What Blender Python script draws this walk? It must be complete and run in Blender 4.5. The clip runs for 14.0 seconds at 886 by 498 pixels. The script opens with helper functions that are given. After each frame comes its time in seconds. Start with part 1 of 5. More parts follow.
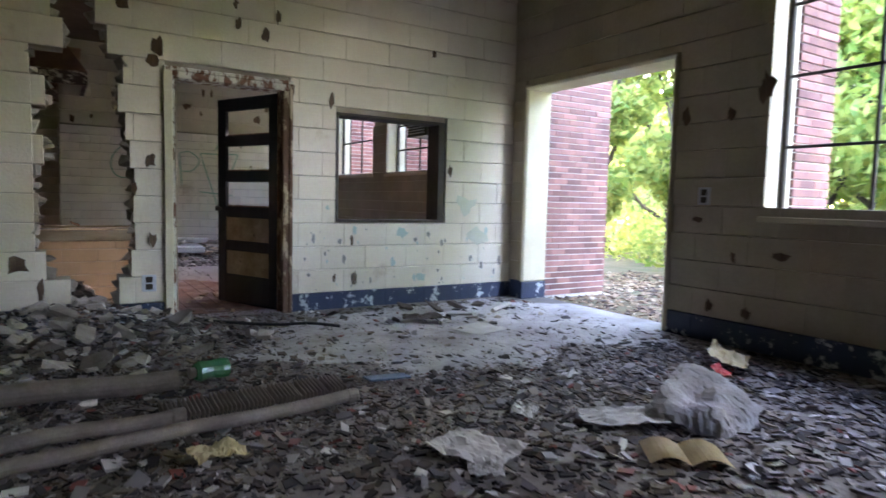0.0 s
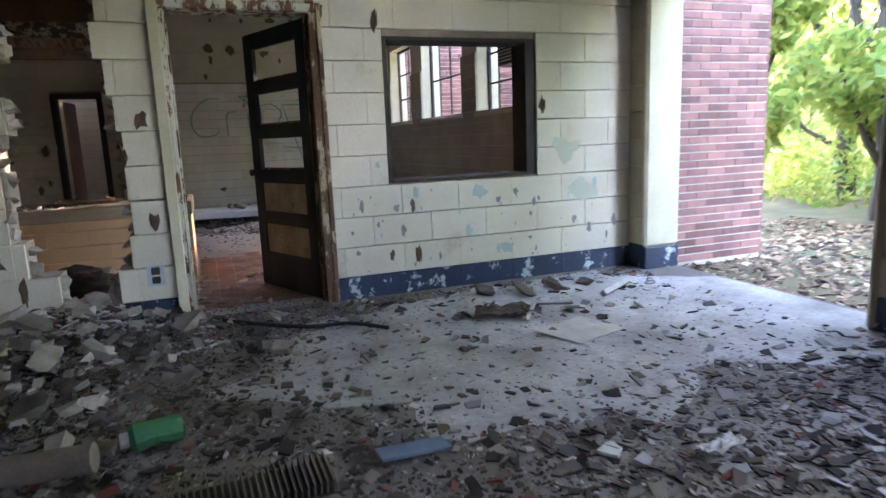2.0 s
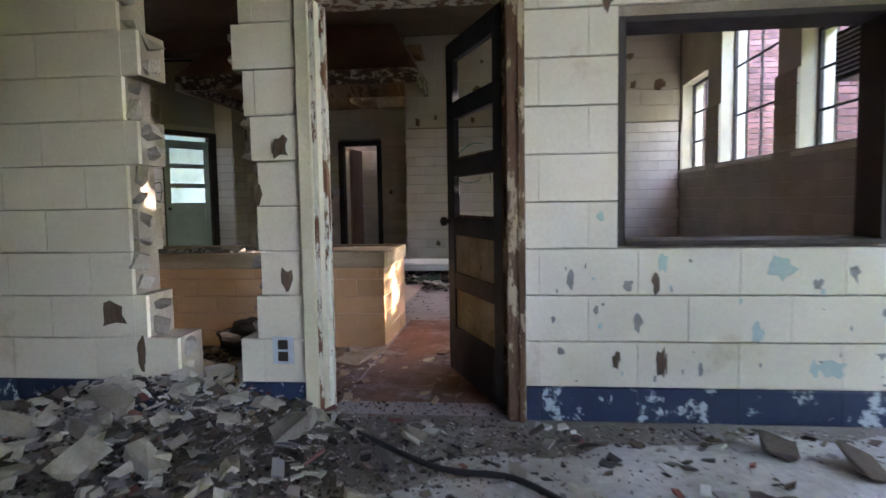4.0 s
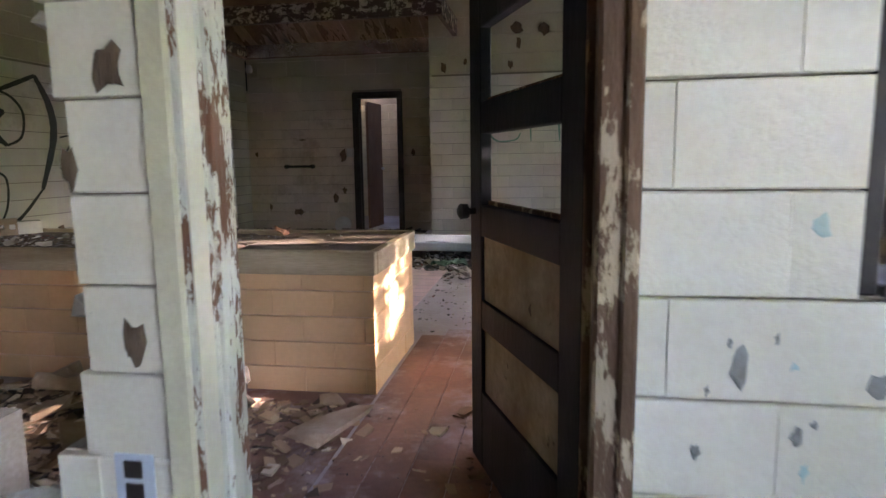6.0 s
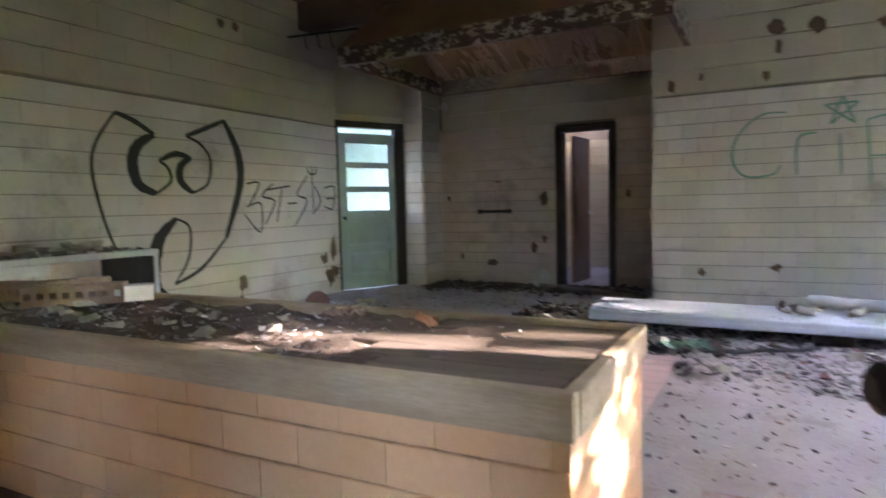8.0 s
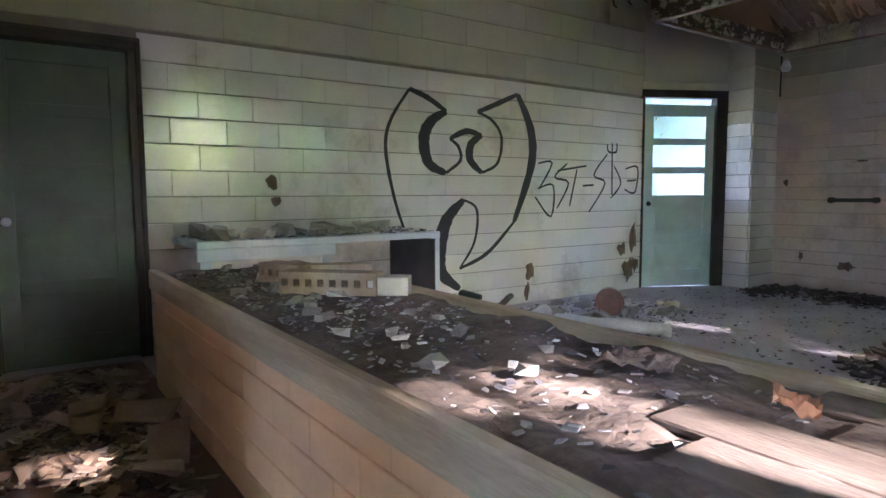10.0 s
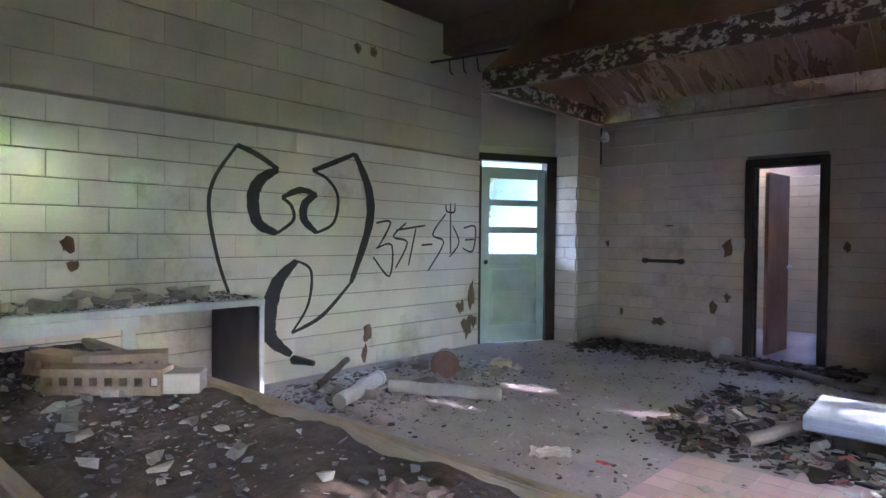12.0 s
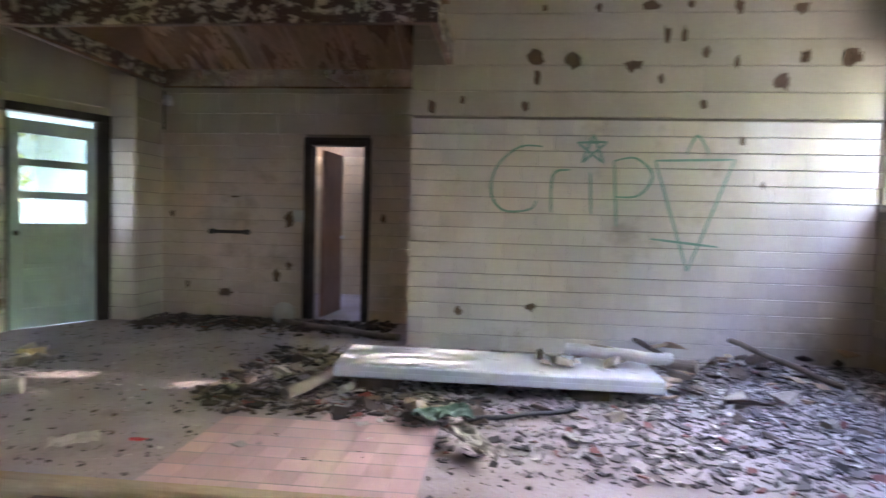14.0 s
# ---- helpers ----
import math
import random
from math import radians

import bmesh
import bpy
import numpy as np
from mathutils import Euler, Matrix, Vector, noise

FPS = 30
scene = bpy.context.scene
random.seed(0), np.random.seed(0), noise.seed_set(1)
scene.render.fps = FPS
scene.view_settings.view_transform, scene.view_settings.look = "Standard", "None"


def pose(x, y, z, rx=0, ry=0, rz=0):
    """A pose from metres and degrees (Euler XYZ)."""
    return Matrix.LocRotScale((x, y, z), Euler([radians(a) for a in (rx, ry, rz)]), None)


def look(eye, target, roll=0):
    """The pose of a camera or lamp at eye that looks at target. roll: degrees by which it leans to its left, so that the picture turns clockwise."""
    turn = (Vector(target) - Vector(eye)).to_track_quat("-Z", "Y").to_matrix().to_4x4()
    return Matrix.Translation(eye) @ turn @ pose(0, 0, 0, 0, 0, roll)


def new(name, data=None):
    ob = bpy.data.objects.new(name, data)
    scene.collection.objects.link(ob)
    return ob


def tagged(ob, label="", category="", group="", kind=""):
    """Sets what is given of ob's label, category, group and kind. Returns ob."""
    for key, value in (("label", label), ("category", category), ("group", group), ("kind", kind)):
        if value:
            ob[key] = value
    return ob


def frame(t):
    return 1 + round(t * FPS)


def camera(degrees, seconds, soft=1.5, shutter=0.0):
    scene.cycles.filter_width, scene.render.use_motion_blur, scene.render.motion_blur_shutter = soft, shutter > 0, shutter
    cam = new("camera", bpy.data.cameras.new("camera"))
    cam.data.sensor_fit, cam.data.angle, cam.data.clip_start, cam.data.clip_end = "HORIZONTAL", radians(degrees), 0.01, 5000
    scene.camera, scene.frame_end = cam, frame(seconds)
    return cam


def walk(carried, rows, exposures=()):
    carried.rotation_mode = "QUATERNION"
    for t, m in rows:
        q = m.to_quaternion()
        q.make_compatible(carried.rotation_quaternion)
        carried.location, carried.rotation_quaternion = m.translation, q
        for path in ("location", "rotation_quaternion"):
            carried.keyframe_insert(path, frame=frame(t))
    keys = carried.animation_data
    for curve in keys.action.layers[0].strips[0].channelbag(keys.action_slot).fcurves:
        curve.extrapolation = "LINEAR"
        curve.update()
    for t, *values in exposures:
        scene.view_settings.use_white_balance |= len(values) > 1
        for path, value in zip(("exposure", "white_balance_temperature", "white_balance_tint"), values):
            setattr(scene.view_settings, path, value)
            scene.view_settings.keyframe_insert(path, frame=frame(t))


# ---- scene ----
cam = camera(70.9, 14.0, shutter=0.5)
PATH = [
    (0, (-0.8, -5.662, 1.083), (0.258, -3.972, 0.928), 1.4),
    (0.5, (-0.49, -5.47, 1.155), (0.368, -3.672, 0.978), -0.4),
    (1, (-0.19, -5.167, 1.178), (0.52, -3.312, 0.944), -1.8),
    (1.5, (0.004, -4.811, 1.16), (0.712, -2.954, 0.935), -0.2),
    (2, (0.233, -4.491, 1.155), (0.923, -2.646, 0.809), -2.3),
    (2.5, (0.563, -4.157, 1.151), (0.848, -2.187, 0.952), -1.5),
    (3, (0.734, -3.779, 1.176), (0.884, -1.794, 0.983), 0.3),
    (3.5, (0.921, -3.408, 1.08), (1.047, -1.423, 0.868), -1.4),
    (3.7, (1.007, -3.243, 1.071), (0.867, -1.254, 0.917), -0.7),
    (5.8, (0.922, -1.489, 1.131), (0.572, 0.464, 0.881), -1.6),
    (6, (0.883, -1.338, 1.131), (0.559, 0.615, 0.848), -0.8),
    (6.5, (0.85, -0.91, 1.127), (0.422, 1.031, 0.907), -3.0),
    (7, (0.71, -0.503, 1.117), (0.111, 1.394, 0.916), 0.1),
    (7.5, (0.562, -0.192, 1.132), (-0.081, 1.684, 0.87), -0.0),
    (8, (0.49, 0.097, 1.143), (-0.449, 1.857, 1.008), -1.4),
    (8.5, (0.399, 0.36, 1.147), (-0.773, 1.974, 0.992), -0.7),
    (9, (0.174, 0.423, 1.143), (-1.359, 1.689, 0.926), -0.6),
    (9.2, (0.11, 0.537, 1.129), (-1.535, 1.66, 0.953), -0.3),
    (11.3, (-0.094, 0.967, 1.299), (-1.546, 2.335, 1.162), 0.1),
    (11.5, (-0.083, 1.027, 1.332), (-1.387, 2.538, 1.21), 0.9),
    (12, (-0.01, 1.052, 1.321), (-1.353, 2.534, 1.283), 0.6),
    (12.5, (0.009, 1.067, 1.348), (-1.118, 2.718, 1.323), 0.7),
    (13, (0.191, 1.139, 1.231), (-0.668, 2.945, 1.277), 0.5),
    (13.5, (0.272, 1.152, 1.342), (-0.319, 3.061, 1.26), 1.1),
    (14, (0.264, 1.163, 1.268), (0.062, 3.15, 1.175), 1.5),
]
walk(cam, [(t, look(eye, target, roll)) for t, eye, target, roll in PATH],
     [(0.0, 5.75, 6500, 32), (2.0, 5.75, 6400, 30), (3.0, 6.0, 6500, 33), (3.5, 5.95, 6400, 33), (6.0, 6.2, 6400, 33), (6.5, 6.55, 6400, 32), (7.0, 6.75, 6200, 31), (7.5, 6.85, 6100, 32), (8.0, 6.85, 6000, 32), (9.0, 7.0, 5700, 33), (11.5, 7.25, 5200, 36), (12.0, 7.3, 5300, 37), (13.0, 7.55, 5600, 37), (14.0, 7.1, 6200, 34)])

# ---- world, sun ----
world = bpy.data.worlds.new("world")
scene.world = world
world.use_nodes = True
wn = world.node_tree.nodes
sky = wn.new("ShaderNodeTexSky")
sky.sky_type = "NISHITA"
sky.sun_disc = False
sky.sun_elevation = radians(20)
sky.sun_rotation = radians(79)
wn["Background"].inputs["Strength"].default_value = 0.15
world.node_tree.links.new(sky.outputs[0], wn["Background"].inputs["Color"])
sun = new("sun", bpy.data.lights.new("sun", "SUN"))
sun.data.energy, sun.data.angle, sun.data.color = 1.3, radians(0.6), (1.0, 0.9, 0.74)
sun.matrix_world = look((20, 3.8, 7.3), (0, 0, 0))


# ---- materials ----
def material(name, base, rough=0.7, dark=None, amount=0.35, scale=3.0, fine=60.0, bump=0.25, metal=0.0, spots=None, spot_scale=6.0,
             spot_at=0.62, vary=0.0, stretch=(1, 1, 1), coat=0.0, grime=None, grime_at=0.55, grime_scale=1.1):
    """A weathered surface: base colour with large stains, fine grain, optional flaked spots and relief."""
    m = bpy.data.materials.new(name)
    m.use_nodes = True
    n, li = m.node_tree.nodes, m.node_tree.links
    b = n["Principled BSDF"]
    geo = n.new("ShaderNodeNewGeometry")
    mp = n.new("ShaderNodeMapping")
    mp.inputs["Scale"].default_value = stretch
    li.new(geo.outputs["Position"], mp.inputs["Vector"])

    def tex(s, detail=6, rough_=0.6):
        t = n.new("ShaderNodeTexNoise")
        t.inputs["Scale"].default_value, t.inputs["Detail"].default_value, t.inputs["Roughness"].default_value = s, detail, rough_
        li.new(mp.outputs[0], t.inputs["Vector"])
        return t.outputs["Fac"]

    def ramp(fac, lo, hi, v0=0.0, v1=1.0):
        r = n.new("ShaderNodeMapRange")
        r.inputs["From Min"].default_value, r.inputs["From Max"].default_value = lo, hi
        r.inputs["To Min"].default_value, r.inputs["To Max"].default_value = v0, v1
        li.new(fac, r.inputs["Value"])
        return r.outputs[0]

    def mix(fac, a, c):
        x = n.new("ShaderNodeMix")
        x.data_type = "RGBA"
        li.new(fac, x.inputs[0])
        for sock, val in ((x.inputs[6], a), (x.inputs[7], c)):
            if isinstance(val, tuple):
                sock.default_value = (*val, 1)
            else:
                li.new(val, sock)
        return x.outputs[2]

    dark = dark or tuple(c * 0.55 for c in base)
    big, small = tex(scale), tex(fine, 4)
    col = mix(ramp(big, 0.35, 0.7, 0, amount * 1.6), base, dark)
    col = mix(ramp(small, 0.3, 0.75, 0, amount), col, dark)
    if grime:
        col = mix(ramp(tex(grime_scale, 8, 0.7), grime_at, grime_at + 0.12, 0, 0.75), col, grime)
    height = small
    if spots:
        mask = ramp(tex(spot_scale, 9, 0.72), spot_at, spot_at + 0.03)
        col = mix(mask, col, spots)
    if vary:
        info = n.new("ShaderNodeObjectInfo")
        hsv = n.new("ShaderNodeHueSaturation")
        li.new(ramp(info.outputs["Random"], 0, 1, 1 - vary, 1 + vary), hsv.inputs["Value"])
        li.new(col, hsv.inputs["Color"])
        col = hsv.outputs[0]
    li.new(col, b.inputs["Base Color"])
    li.new(ramp(big, 0.3, 0.7, max(0.02, rough - 0.12), min(1, rough + 0.12)), b.inputs["Roughness"])
    b.inputs["Metallic"].default_value = metal
    b.inputs["Coat Weight"].default_value = coat
    bp = n.new("ShaderNodeBump")
    bp.inputs["Strength"].default_value, bp.inputs["Distance"].default_value = bump, 0.01
    li.new(height, bp.inputs["Height"])
    li.new(bp.outputs[0], b.inputs["Normal"])
    return m


def leaf_material(name, a, c):
    m = bpy.data.materials.new(name)
    m.use_nodes = True
    n, li = m.node_tree.nodes, m.node_tree.links
    b = n["Principled BSDF"]
    geo = n.new("ShaderNodeNewGeometry")
    r = n.new("ShaderNodeMix")
    r.data_type = "RGBA"
    r.inputs[6].default_value, r.inputs[7].default_value = (*a, 1), (*c, 1)
    li.new(geo.outputs["Random Per Island"], r.inputs[0])
    li.new(r.outputs[2], b.inputs["Base Color"])
    b.inputs["Roughness"].default_value = 0.5
    t = n.new("ShaderNodeBsdfTranslucent")
    li.new(r.outputs[2], t.inputs["Color"])
    x = n.new("ShaderNodeMixShader")
    x.inputs[0].default_value = 0.45
    li.new(b.outputs[0], x.inputs[1])
    li.new(t.outputs[0], x.inputs[2])
    li.new(x.outputs[0], n["Material Output"].inputs["Surface"])
    return m


CREAM = (0.74, 0.67, 0.5)
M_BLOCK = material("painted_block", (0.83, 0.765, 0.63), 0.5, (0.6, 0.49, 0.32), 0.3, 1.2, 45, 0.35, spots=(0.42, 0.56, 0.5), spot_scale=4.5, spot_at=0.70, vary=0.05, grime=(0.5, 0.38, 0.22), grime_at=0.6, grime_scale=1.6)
# duller, darker copy of painted_block; the window wall's backlit shade is in its colour
M_BLOCK_R = material("dull_shaded_block", (0.52, 0.45, 0.32), 0.6, (0.3, 0.24, 0.16), 0.35, 1.3, 45, 0.3, spots=(0.2, 0.14, 0.09), spot_scale=5, spot_at=0.70, vary=0.06)
M_NAVY = material("navy_base_paint", (0.03, 0.05, 0.1), 0.5, (0.015, 0.02, 0.04), 0.4, 3, 50, 0.4, spots=(0.55, 0.6, 0.6), spot_scale=7, spot_at=0.56, vary=0.1)
M_MORTAR = material("mortar", (0.3, 0.26, 0.21), 0.9, None, 0.4, 3, 60, 0.5)
M_JOINT = material("painted_joint", (0.52, 0.45, 0.35), 0.9, (0.2, 0.15, 0.1), 0.5, 2, 60, 0.5)
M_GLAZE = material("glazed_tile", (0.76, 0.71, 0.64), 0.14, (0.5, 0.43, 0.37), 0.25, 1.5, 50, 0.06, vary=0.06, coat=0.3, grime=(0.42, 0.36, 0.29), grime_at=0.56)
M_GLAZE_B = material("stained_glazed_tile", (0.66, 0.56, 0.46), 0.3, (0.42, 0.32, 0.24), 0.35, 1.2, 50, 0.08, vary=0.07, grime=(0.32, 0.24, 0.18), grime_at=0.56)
M_UPPER = material("upper_painted_block", (0.55, 0.49, 0.37), 0.55, (0.34, 0.3, 0.2), 0.3, 1.2, 45, 0.25, vary=0.05, spots=(0.22, 0.17, 0.11), spot_scale=5, spot_at=0.74)
M_BUFF = material("buff_glazed_tile", (0.75, 0.47, 0.25), 0.4, (0.55, 0.32, 0.15), 0.3, 1.8, 50, 0.12, vary=0.07)
M_BRICK = material("red_brick", (0.36, 0.17, 0.14), 0.85, (0.19, 0.1, 0.1), 0.5, 5, 70, 0.5, vary=0.4)
M_BRICKJ = material("brick_mortar", (0.66, 0.63, 0.58), 0.9, None, 0.3, 5, 70, 0.5)
M_DOOR = material("dark_door_paint", (0.011, 0.016, 0.027), 0.68, (0.006, 0.008, 0.012), 0.4, 3, 60, 0.3, stretch=(1, 1, .3), grime=(0.05, 0.06, 0.03), grime_at=0.68)
M_PANEL = material("water_stained_plywood", (0.62, 0.5, 0.33), 0.75, (0.2, 0.13, 0.07), 0.45, 4, 40, 0.3, spots=(0.13, 0.08, 0.05), spot_scale=9, spot_at=0.64)
M_FRAME = material("peeling_frame_paint", (0.84, 0.81, 0.71), 0.7, (0.5, 0.45, 0.33), 0.4, 5, 60, 0.6, spots=(0.2, 0.09, 0.045), spot_scale=17, spot_at=0.5, stretch=(1, 1, .35))
M_BROWNFRAME = material("bare_brown_frame_wood", (0.2, 0.105, 0.05), 0.75, (0.08, 0.04, 0.02), 0.5, 6, 60, 0.6, spots=(0.5, 0.38, 0.24), spot_scale=14, spot_at=0.54, stretch=(1, 1, .3))
M_WOODRIM = material("weathered_counter_wood", (0.56, 0.46, 0.3), 0.75, (0.26, 0.18, 0.1), 0.5, 4, 60, 0.5, stretch=(.25, 1, 2.5))
M_DIRT = material("counter_dirt", (0.17, 0.125, 0.088), 0.95, (0.07, 0.05, 0.035), 0.5, 5, 40, 0.8)
M_FLOOR = material("dirty_floor", (0.32, 0.29, 0.26), 0.9, (0.09, 0.07, 0.055), 0.5, 1.1, 30, 0.7, grime=(0.22, 0.19, 0.16), grime_at=0.6, grime_scale=2.5)
M_DUST = material("bare_dusty_concrete", (0.6, 0.58, 0.57), 0.85, (0.22, 0.19, 0.17), 0.5, 2.2, 30, 0.6, grime=(0.24, 0.21, 0.18), grime_at=0.58, grime_scale=3)
M_KFLOOR = material("dusty_kitchen_floor", (0.46, 0.41, 0.41), 0.7, (0.26, 0.2, 0.18), 0.4, 1.0, 35, 0.5, grime=(0.22, 0.18, 0.15), grime_at=0.56, grime_scale=1.5)
M_QUARRY = material("red_quarry_tile", (0.6, 0.4, 0.38), 0.55, (0.5, 0.38, 0.36), 0.35, 3, 50, 0.2, vary=0.12)
M_RUST = material("rusted_sheet_metal", (0.3, 0.16, 0.1), 0.4, (0.09, 0.05, 0.035), 0.55, 2.2, 30, 0.4, metal=0.55, spots=(0.5, 0.42, 0.33), spot_scale=4, spot_at=0.68, stretch=(1, 1, .5))
M_HOOD = material("brown_rusted_canopy", (0.36, 0.2, 0.12), 0.5, (0.16, 0.09, 0.06), 0.5, 1.6, 30, 0.3, metal=0.15, stretch=(1, 1, .6))
M_LIP = material("peeling_white_hood_paint", (0.62, 0.56, 0.46), 0.6, (0.36, 0.27, 0.18), 0.45, 5, 40, 0.5, spots=(0.07, 0.04, 0.03), spot_scale=9, spot_at=0.46, stretch=(1, 1, 1.5))
M_DRIP = material("greasy_streaked_steel", (0.62, 0.38, 0.25), 0.3, (0.2, 0.12, 0.08), 0.5, 2.4, 30, 0.25, metal=0.45, grime=(0.05, 0.032, 0.025), grime_at=0.57, grime_scale=2.6, stretch=(2.2, .45, .45))
M_REDFLOOR = material("dirty_red_quarry_floor", (0.27, 0.13, 0.085), 0.7, (0.12, 0.065, 0.045), 0.5, 2, 40, 0.4, vary=0.15, grime=(0.4, 0.33, 0.32), grime_at=0.5, grime_scale=2.2)
M_CEIL = material("stained_ceiling", (0.16, 0.1, 0.06), 0.9, (0.06, 0.04, 0.025), 0.5, 1, 30, 0.3)
M_CEIL1 = material("old_plaster_ceiling", (0.5, 0.44, 0.33), 0.9, (0.25, 0.2, 0.14), 0.5, 1, 30, 0.3)
M_MINT = material("mint_door_paint", (0.55, 0.7, 0.67), 0.5, (0.33, 0.42, 0.39), 0.3, 3, 50, 0.2)
M_SAGE = material("grey_green_door_paint", (0.13, 0.15, 0.11), 0.6, (0.075, 0.085, 0.06), 0.35, 3, 50, 0.2)
M_DARKWOOD = material("dark_frame_wood", (0.045, 0.03, 0.02), 0.6, (0.02, 0.014, 0.01), 0.4, 4, 50, 0.3)
M_STEEL = material("painted_steel", (0.62, 0.66, 0.7), 0.35, (0.42, 0.43, 0.45), 0.3, 3, 50, 0.15, spots=(0.2, 0.13, 0.09), spot_scale=8, spot_at=0.72)
M_STEELDARK = material("dark_cabinet_steel", (0.025, 0.03, 0.027), 0.5, None, 0.3, 3, 50, 0.15)
M_CHIP = material("broken_tile_body", (0.2, 0.13, 0.08), 0.95, (0.08, 0.05, 0.03), 0.5, 14, 80, 0.9, stretch=(1, 1, .2))
M_RUBBLE = material("masonry_rubble", (0.46, 0.42, 0.36), 0.9, (0.2, 0.16, 0.12), 0.5, 5, 60, 0.6)
M_RUBBLEDARK = material("dark_litter", (0.13, 0.1, 0.075), 0.95, (0.045, 0.032, 0.025), 0.5, 6, 60, 0.6)
M_BUFFRUB = material("buff_rubble", (0.5, 0.38, 0.27), 0.9, (0.28, 0.17, 0.1), 0.45, 5, 60, 0.6)
M_PAPER = material("crumpled_paper", (0.58, 0.56, 0.52), 0.8, (0.4, 0.36, 0.3), 0.4, 8, 60, 0.3)
M_YPAPER = material("yellowed_paper", (0.68, 0.56, 0.31), 0.8, (0.45, 0.33, 0.16), 0.4, 8, 60, 0.3)
M_PIPE = material("dusty_pipe", (0.3, 0.25, 0.19), 0.7, (0.12, 0.09, 0.07), 0.5, 5, 60, 0.4)
M_WHITEPIPE = material("white_pipe", (0.62, 0.61, 0.58), 0.5, (0.35, 0.32, 0.28), 0.4, 5, 60, 0.3)
M_BLACK = material("black_spray_paint", (0.012, 0.012, 0.014), 0.4, None, 0.2, 8, 60, 0.1)
M_GREEN = material("green_spray_paint", (0.08, 0.24, 0.17), 0.5, (0.25, 0.4, 0.33), 0.5, 9, 60, 0.1)
M_IRON = material("rusty_window_steel", (0.05, 0.04, 0.035), 0.6, None, 0.4, 8, 60, 0.4, metal=0.3)
M_SAND = material("window_reveal_paint", (0.72, 0.66, 0.48), 0.6, (0.5, 0.42, 0.27), 0.35, 2, 50, 0.3)
M_SOIL = material("leaf_litter_ground", (0.2, 0.16, 0.09), 0.95, (0.09, 0.08, 0.04), 0.5, 2, 25, 0.6, grime=(0.1, 0.14, 0.05), grime_at=0.5, grime_scale=0.5)
M_BARK = material("bark", (0.11, 0.09, 0.07), 0.9, None, 0.5, 6, 40, 0.8)
M_LEAF = leaf_material("leaves", (0.2, 0.34, 0.08), (0.55, 0.56, 0.15))
M_LEAF2 = leaf_material("far_leaves", (0.2, 0.32, 0.1), (0.5, 0.52, 0.2))
M_GREENPLASTIC = material("green_plastic", (0.05, 0.2, 0.09), 0.25, (0.03, 0.15, 0.07), 0.3, 12, 50, 0.1)
M_BLUEPLASTIC = material("blue_plastic", (0.1, 0.16, 0.24), 0.5, None, 0.3, 12, 50, 0.1)
M_RED = material("red_plastic", (0.6, 0.04, 0.04), 0.4, None, 0.2, 12, 50, 0.1)
M_CABLE = material("black_cable", (0.015, 0.015, 0.015), 0.6, None, 0.2, 12, 50, 0.1)


# ---- mesh helpers ----
def box(bm, lo, hi, bevel=0.0):
    vs = [bm.verts.new((x, y, z)) for x in (lo[0], hi[0]) for y in (lo[1], hi[1]) for z in (lo[2], hi[2])]
    fs = [bm.faces.new([vs[i] for i in q]) for q in ((0, 1, 3, 2), (4, 6, 7, 5), (0, 4, 5, 1), (2, 3, 7, 6), (0, 2, 6, 4), (1, 5, 7, 3))]
    if bevel:
        edges = list({e for f in fs for e in f.edges})
        bmesh.ops.bevel(bm, geom=edges, offset=bevel, segments=1, affect="EDGES")
    return vs


def tube(bm, path, radius, sides=10, cap=True):
    rings = []
    pts = [Vector(p) for p in path]
    for i, p in enumerate(pts):
        d = (pts[min(i + 1, len(pts) - 1)] - pts[max(i - 1, 0)]).normalized()
        a = d.orthogonal().normalized() if abs(d.z) > 0.9 else d.cross(Vector((0, 0, 1))).normalized()
        b = d.cross(a)
        r = radius(i / max(1, len(pts) - 1)) if callable(radius) else radius
        rings.append([bm.verts.new(p + r * (math.cos(k * math.tau / sides) * a + math.sin(k * math.tau / sides) * b)) for k in range(sides)])
    for r0, r1 in zip(rings, rings[1:]):
        for k in range(sides):
            bm.faces.new((r0[k], r0[(k + 1) % sides], r1[(k + 1) % sides], r1[k]))
    if cap:
        bm.faces.new(rings[0][::-1])
        bm.faces.new(rings[-1])


def to_mesh(name, bm, mat):
    bmesh.ops.recalc_face_normals(bm, faces=bm.faces)
    me = bpy.data.meshes.new(name)
    bm.to_mesh(me)
    bm.free()
    me.materials.append(mat)
    return me


def part(name, bm, mat, parent=None, label=""):
    ob = new(name, to_mesh(name, bm, mat))
    ob.parent = parent
    return tagged(ob, label)


def thing(name, label, category, m=None, group="", kind=""):
    ob = new(name)
    if m is not None:
        ob.matrix_world = m
    return tagged(ob, label, category, group, kind)


def box_part(name, lo, hi, mat, parent=None, bevel=0.004, label=""):
    bm = bmesh.new()
    box(bm, lo, hi, bevel)
    return part(name, bm, mat, parent, label)


def structure(name, boxes, mat, label="", category="wall"):
    bm = bmesh.new()
    for lo, hi in boxes:
        box(bm, lo, hi)
    return tagged(part(name, bm, mat), label, category, kind="structure")


PIECES = {}


